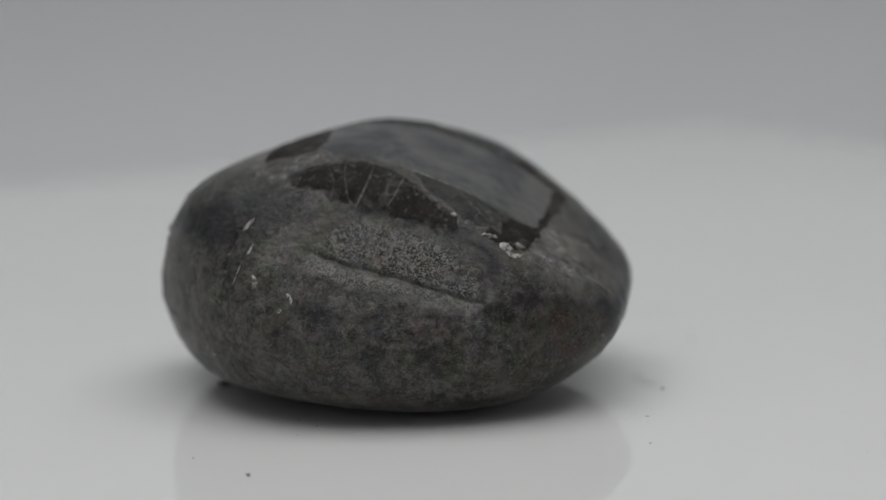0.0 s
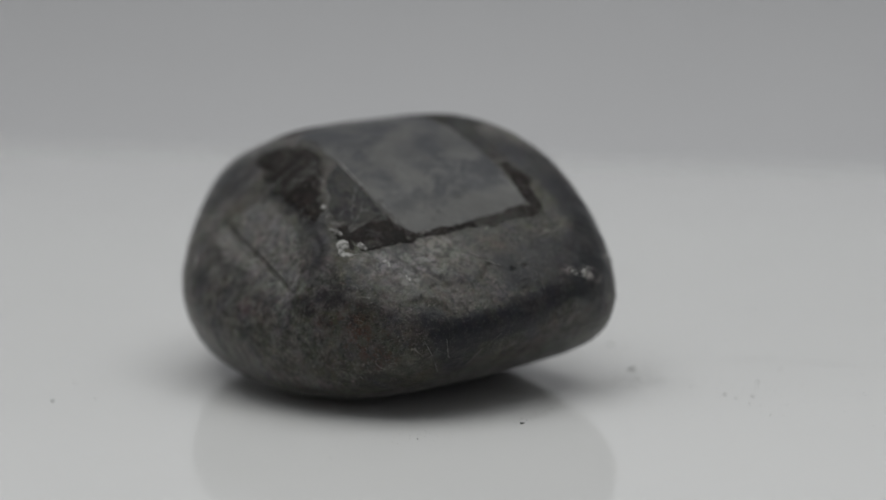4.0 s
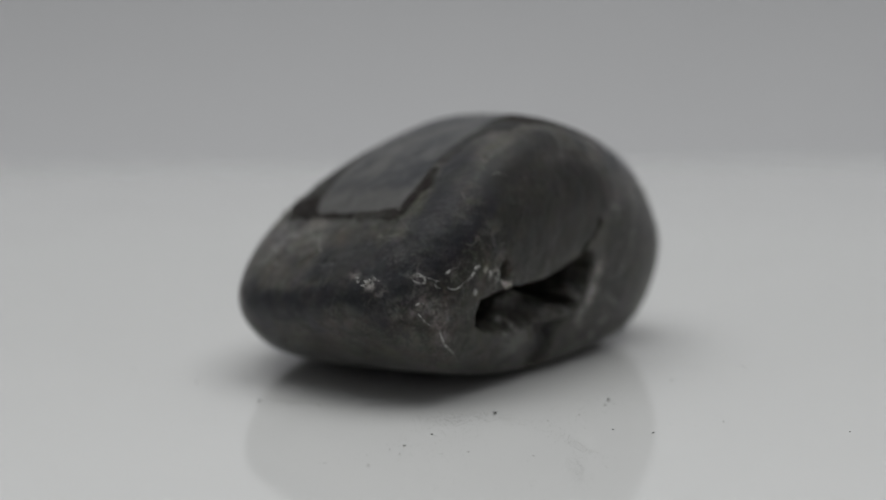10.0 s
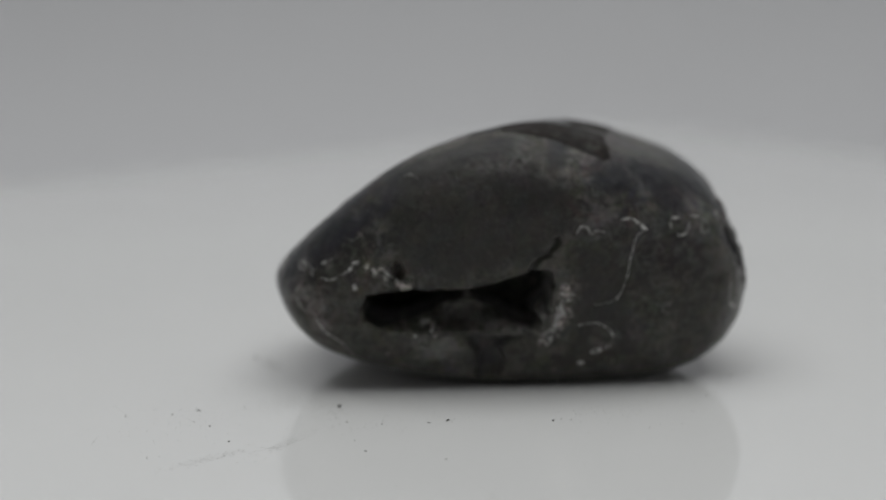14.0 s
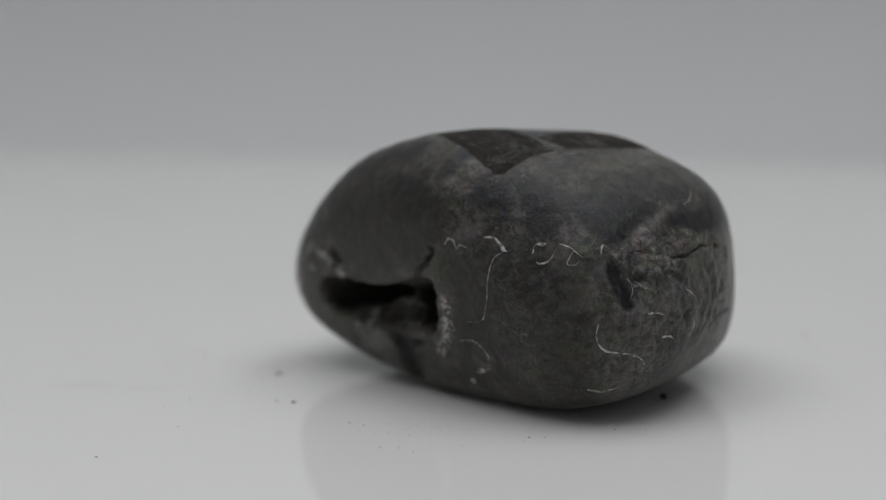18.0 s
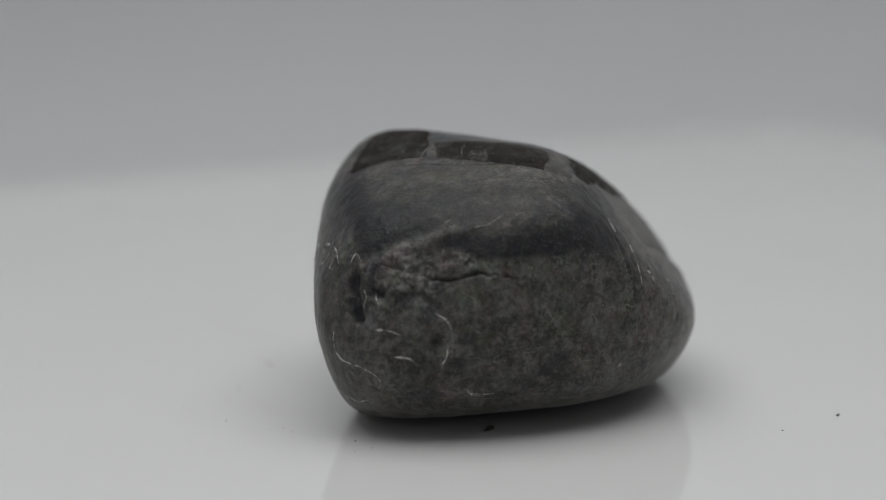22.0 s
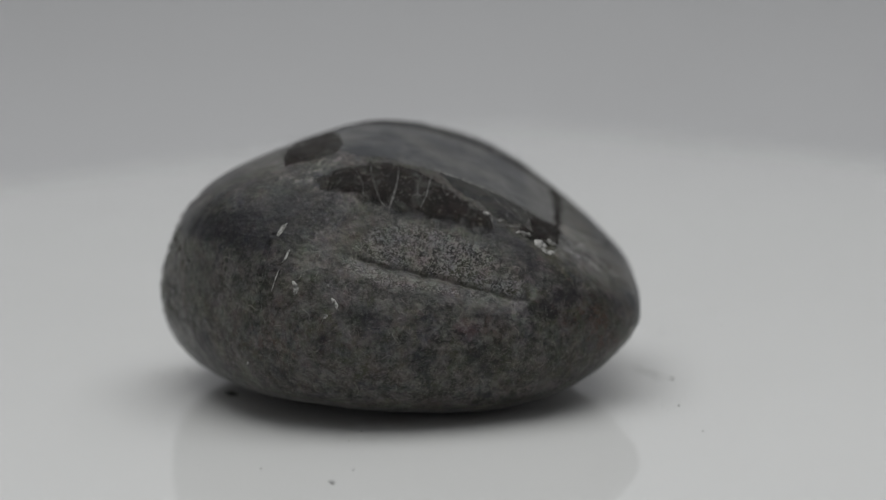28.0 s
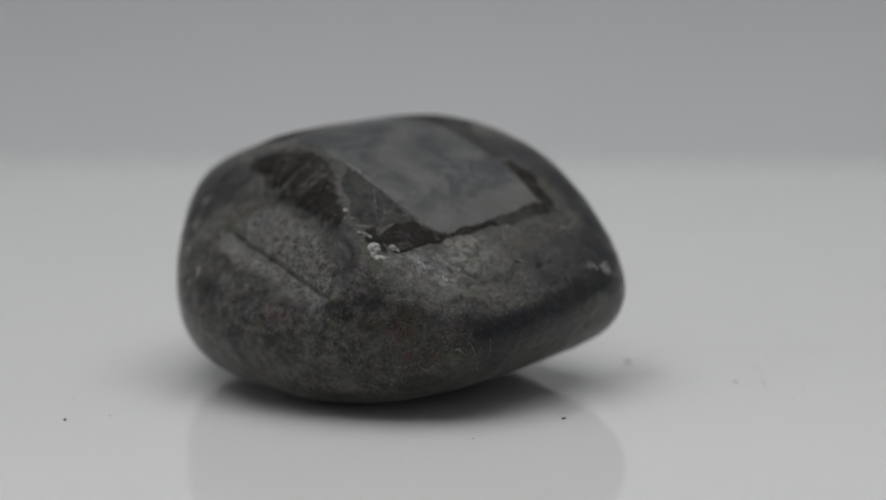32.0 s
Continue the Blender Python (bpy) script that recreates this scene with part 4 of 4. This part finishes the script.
    scratch(NOSE, 0.18, (14.6, -0.2), (15.4, -0.3), (16.4, -0.6))
    scratch(NOSE, 0.18, (17.4, 0.7), (18.4, 0.5), (19.2, 0.6))
    scratch(NOSE, 0.16, (22.4, 3.8), (23.2, 4.6), (24.2, 5.4))
    # curls along the cavity side
    scratch(CAVE, 0.22, (-24.0, 3.5), (-23.4, 3.8), (-23.1, 3.3), (-23.5, 2.8), (-24.1, 2.8), (-24.2, 3.3), name="curl")
    scratch(CAVE, 0.30, (-20.8, 4.2), (-19.8, 4.9), (-19.0, 5.1), name="curl")
    scratch(CAVE, 0.20, (-21.4, 3.5), (-22.1, 3.2), (-22.2, 2.6), (-21.6, 2.4), name="curl")
    scratch(CAVE, 0.28, (-20.9, 2.5), (-19.8, 2.3), (-18.9, 2.6), (-18.2, 3.3), name="curl")
    scratch(CAVE, 0.30, (-17.9, 3.2), (-16.8, 4.0), (-16.0, 5.0), name="curl")
    flake(CAVE, -15.9, 5.0, 0.55, 0.3, 20)
    flake(CAVE, -16.1, 1.5, 0.35, 0.6)
    scratch(CAVE, 0.30, (-22.0, -3.1), (-20.6, -5.5), (-18.3, -7.3), (-16.6, -9.4))
    scratch(CAVE, 0.20, (-24.7, -1.1), (-23.8, -2.3), (-23.2, -2.6))
    scratch(CAVE, 0.22, (-24.9, -0.1), (-24.2, 0.3), (-23.6, 0.2))
    # pale line for the lit edge of the cavity's west rim
    scratch(CAVE, 0.28, (-12.3, 4.6), (-10.9, 3.0), (-9.6, 1.7), (-8.6, 1.0), name="lip")
    scratch(CAVE, 0.20, (-8.9, 15.9), (-7.9, 16.2), (-6.8, 15.9), (-6.3, 15.6), name="hair_scratch")
    scratch(CAVE, 0.34, (15.3, 8.9), (15.9, 9.7), (16.9, 9.5), (17.4, 8.5), (18.0, 9.0), (19.3, 8.8), name="curl")
    scratch(CAVE, 0.50, (21.8, 10.1), (23.2, 10.0), (24.3, 9.3), (25.2, 8.5), (26.0, 8.5), name="curl")
    scratch(CAVE, 0.18, (25.1, 8.4), (23.8, 7.5), (23.0, 4.8), (22.5, 2.0), (21.3, -0.8), (20.2, -1.5), (18.0, -1.9))
    scratch(CAVE, 0.34, (15.6, -5.1), (17.4, -4.8), (18.8, -5.0), (20.4, -6.3), (20.6, -8.0), (19.6, -9.0), (18.5, -9.2), name="curl")
    flake(CAVE, 18.3, -9.3, 0.9, 0.4, 15)
    flake(CAVE, 16.1, -11.3, 0.5, 0.4)
    for u, v, a, b, turn in ((13.8, -1.2, 0.7, 0.4, 20), (13.0, -2.3, 0.6, 0.5, 70), (13.6, -3.1, 0.5, 0.3, 0), (12.6, -4.1, 0.8, 0.35, 60), (12.2, -5.4, 0.7, 0.3, 75),
                             (11.6, -7.2, 0.8, 0.3, 70), (-6.4, -5.2, 0.8, 0.22, 10), (-7.8, -6.2, 0.5, 0.12, -40), (-5.2, -5.6, 0.5, 0.15, 30), (14.5, -0.2, 0.4, 0.2, 0)):
        flake(CAVE, u, v, a, b, turn, "chip", proud=0.2)
    # curls and lines on the back
    scratch(BACK, 0.26, (-11.8, 6.4), (-12.2, 6.9), (-12.7, 6.7), (-13.1, 5.8), name="curl")
    scratch(BACK, 0.26, (-13.1, 4.6), (-12.9, 4.2), (-12.4, 4.1), (-11.8, 4.5), (-11.2, 5.4), name="curl")
    flake(BACK, -12.1, 6.7, 0.42, 0.26, -30)
    scratch(BACK, 0.30, (-10.6, 6.1), (-10.4, 5.8), (-9.9, 5.2), (-9.4, 4.1), (-9.0, 3.2), name="curl")
    scratch(BACK, 0.24, (-9.7, 4.5), (-10.4, 3.7), (-10.7, 3.0), (-10.0, 2.7), (-9.4, 3.2), name="curl")
    scratch(BACK, 0.28, (-7.0, 3.2), (-6.6, 4.1), (-6.2, 4.3), (-5.4, 3.2), name="curl")
    scratch(BACK, 0.32, (-9.0, -5.6), (-9.2, -6.9), (-8.8, -8.2), (-7.9, -9.2), (-6.4, -9.8), (-4.8, -10.3), (-3.5, -10.9), (-2.4, -11.8), (-2.8, -12.7))
    scratch(BACK, 0.40, (-2.6, -5.7), (-1.0, -5.8), (0.6, -6.3))
    scratch(BACK, 0.38, (-0.3, -9.0), (1.6, -9.1), (2.3, -9.4), (2.8, -9.8))
    scratch(BACK, 0.32, (5.0, -3.3), (6.3, -3.9), (7.1, -5.0), (7.4, -6.1))
    scratch(BACK, 0.30, (6.7, -7.4), (6.3, -8.8), (5.6, -9.6))
    scratch(BACK, 0.26, (8.4, -11.8), (8.8, -12.4), (10.1, -12.3), (11.7, -12.0))
    scratch(BACK, 0.20, (-10.2, 15.9), (-9.8, 17.0), (-9.1, 17.2), (-8.8, 16.8), name="hair_scratch")
    scratch(BACK, 0.45, (9.1, 8.2), (10.7, 8.7), (11.9, 9.7), (12.8, 10.8), name="hair_scratch")
    scratch(BACK, 0.22, (9.5, -4.4), (10.3, -5.1), (11.9, -5.2), name="hair_scratch")
    scratch(BACK, 0.22, (15.2, -6.5), (17.3, -6.1), (18.1, -5.8), (18.5, -6.2), name="hair_scratch")
    scratch(BACK, 0.24, (19.1, -11.4), (19.9, -11.1), (20.8, -11.1), name="hair_scratch")
    scratch(BACK, 0.22, (-8.4, -13.2), (-6.6, -13.9), (-4.4, -13.8))
    scratch(BACK, 0.25, (-4.6, -0.6), (-4.2, -1.8), (-4.6, -3.6))
    scratch(BACK, 0.22, (-3.2, -1.0), (-2.6, -2.2), (-2.2, -2.6))
    for line in (((9.3, -5.2), (10.0, -5.0), (10.8, -5.5)), ((13.0, -3.9), (15.0, -3.7), (17.2, -3.0)), ((14.0, -6.8), (16.0, -6.8), (17.8, -6.2)), ((7.7, -12.5), (9.4, -12.8), (11.4, -12.5)),
                 ((20.6, -9.5), (22.2, -9.6), (24.0, -9.2)), ((12.6, -5.0), (14.4, -5.4), (16.4, -4.8)), ((3.6, -3.0), (5.0, -2.6), (6.4, -3.2)), ((-4.4, -4.2), (-3.6, -3.4), (-3.4, -2.4)),
                 ((-3.9, -1.4), (-3.0, -1.6), (-2.8, -2.6)), ((0.5, -7.4), (2.4, -7.8), (4.0, -7.2)), ((8.4, -8.4), (10.2, -8.2), (11.6, -8.8)), ((10.4, -10.4), (12.6, -10.2), (14.6, -10.6))):
        scratch(BACK, 0.13, *line, name="hair_scratch")


dress_stone()

# ---- crumbs and dust round the stone ----
def crumb_mesh(seed):
    bm = bmesh.new()
    bmesh.ops.create_icosphere(bm, subdivisions=1, radius=0.5)
    for v in bm.verts:
        k = 1 + 0.7 * noise.noise(v.co * 2.3 + Vector((seed * 7.7, 0, 0)))
        v.co = Vector((v.co.x * k, v.co.y * k * 0.7, v.co.z * k * 0.6))
    low = min(v.co.z for v in bm.verts)
    for v in bm.verts:
        v.co.z -= low
    me = bpy.data.meshes.new("crumb")
    bm.to_mesh(me), bm.free()
    me.materials.append(CRUMB)
    return me


def scatter_crumbs():
    kinds = [crumb_mesh(k) for k in range(5)]

    def crumb(x, y, size, long_=1.0):
        ob = new("crumb", kinds[int(abs(x * 7 + y * 3)) % 5])
        ob.scale = (size * long_ / 1000, size / 1000, size * 0.8 / 1000)
        tagged(ob, "tiny dark stone crumb on the white plate", "crumb", "crumbs round the stone")
        MOVING.append((ob, pose(x / 1000, y / 1000, 0.00002, 0, 0, (x * 37 + y * 53) % 180)))

    # the few larger ones
    crumb(-25.9, -54.0, 0.62, 1.2)
    crumb(-34.2, -7.2, 1.4, 1.6)
    crumb(29.8, -13.5, 0.5, 1.5)
    crumb(3.9, 28.9, 0.5, 1.7)
    crumb(18.2, 19.1, 0.65, 1.4)
    small = [(44, 16.4), (40.5, 17.5), (38.5, 24.3), (36.2, 26.9), (33.5, 35.1), (34, 42.3), (43.9, 41.3), (51.4, 32.4), (48, 19.7), (31.6, 17.9),
             (26.7, -5), (26.1, -28.7), (12.9, 29.5), (5.9, 47.9), (17.6, 27.4), (49.8, 14.1), (38.1, 18), (-12.8, 31),
             (-10.3, 31.3), (15.9, 42.6), (-22.4, 37), (17, 37.2), (-44.6, 9.8), (1.9, 64.4), (-27.1, 35.6), (-29.9, 29.4), (-18.9, -31.1), (-39.7, 10.3),
             (-43, 7.8), (-30.9, 7.2), (-21.6, -27.9), (-22.5, -48.9),
             (-33.8, -45.9), (-34.5, 22.5), (-33.9, 20.9), (-35.3, 19.4), (-24.2, 35.5), (-21.2, -35.5), (6.5, 29.8), (37.8, 18.1), (-11.5, 30.7), (41.5, 19.8), (25.2, -42.3)]
    rng = random.Random(4)
    for x, y in small:
        crumb(x, y, rng.uniform(0.14, 0.30), rng.uniform(1.0, 1.6))


def grains(name, spots, label, seed, size):
    """Fine loose grains: spots of (x, y, spread along, spread across, turn, count) in mm."""
    rng = random.Random(seed)
    verts, faces = [], []
    for x, y, a, b, turn, count in spots:
        c, s = math.cos(radians(turn)), math.sin(radians(turn))
        for _ in range(count):
            p, q = rng.gauss(0, a), rng.gauss(0, b)
            gx, gy, r = x + c * p - s * q, y + s * p + c * q, size * rng.uniform(0.5, 1.5)
            t0, k = rng.uniform(0, 6.28), len(verts)
            for j in range(3):
                t = t0 + 2.09 * j
                verts.append(((gx + r * math.cos(t) * 1.3) / 1000, (gy + r * math.sin(t)) / 1000, 0.00002))
            verts.append((gx / 1000, gy / 1000, 0.00002 + r * 0.0006))
            faces += [(k, k + 1, k + 3), (k + 1, k + 2, k + 3), (k + 2, k, k + 3), (k + 2, k + 1, k)]
    ob = tagged(new(name, mesh_of(name, verts, faces, DUST, False)), label, "dust", kind="stuff")
    MOVING.append((ob, pose(0, 0, 0)))


scatter_crumbs()
grains("dust", [(24, 14, 3.4, 2.4, 60, 500), (20, 20, 4.5, 1.8, 100, 320), (27.5, -8.5, 2.4, 0.9, 100, 260), (30, 16, 7, 4, 60, 160), (8, 28, 8, 2.5, 10, 160),
                (-20, 26, 5, 3, 20, 260), (-38, 9, 5, 2.4, 40, 240), (42, 22, 9, 5, 60, 170), (24, -25, 4, 3, 70, 90), (0, 10, 38, 34, 0, 120), (26, 36.8, 3.6, 0.8, 54, 170), (36.2, 43, 3.8, 0.9, 41, 180)],
       "loose fine grey stone dust", 11, 0.055)


def motions():
    """Everything on the plate turns with it."""
    for thing, place in MOVING:
        walk(thing, [(t, pose(0, 0, 0, 0, 0, TURN * t) @ place) for t in range(33)])


motions()
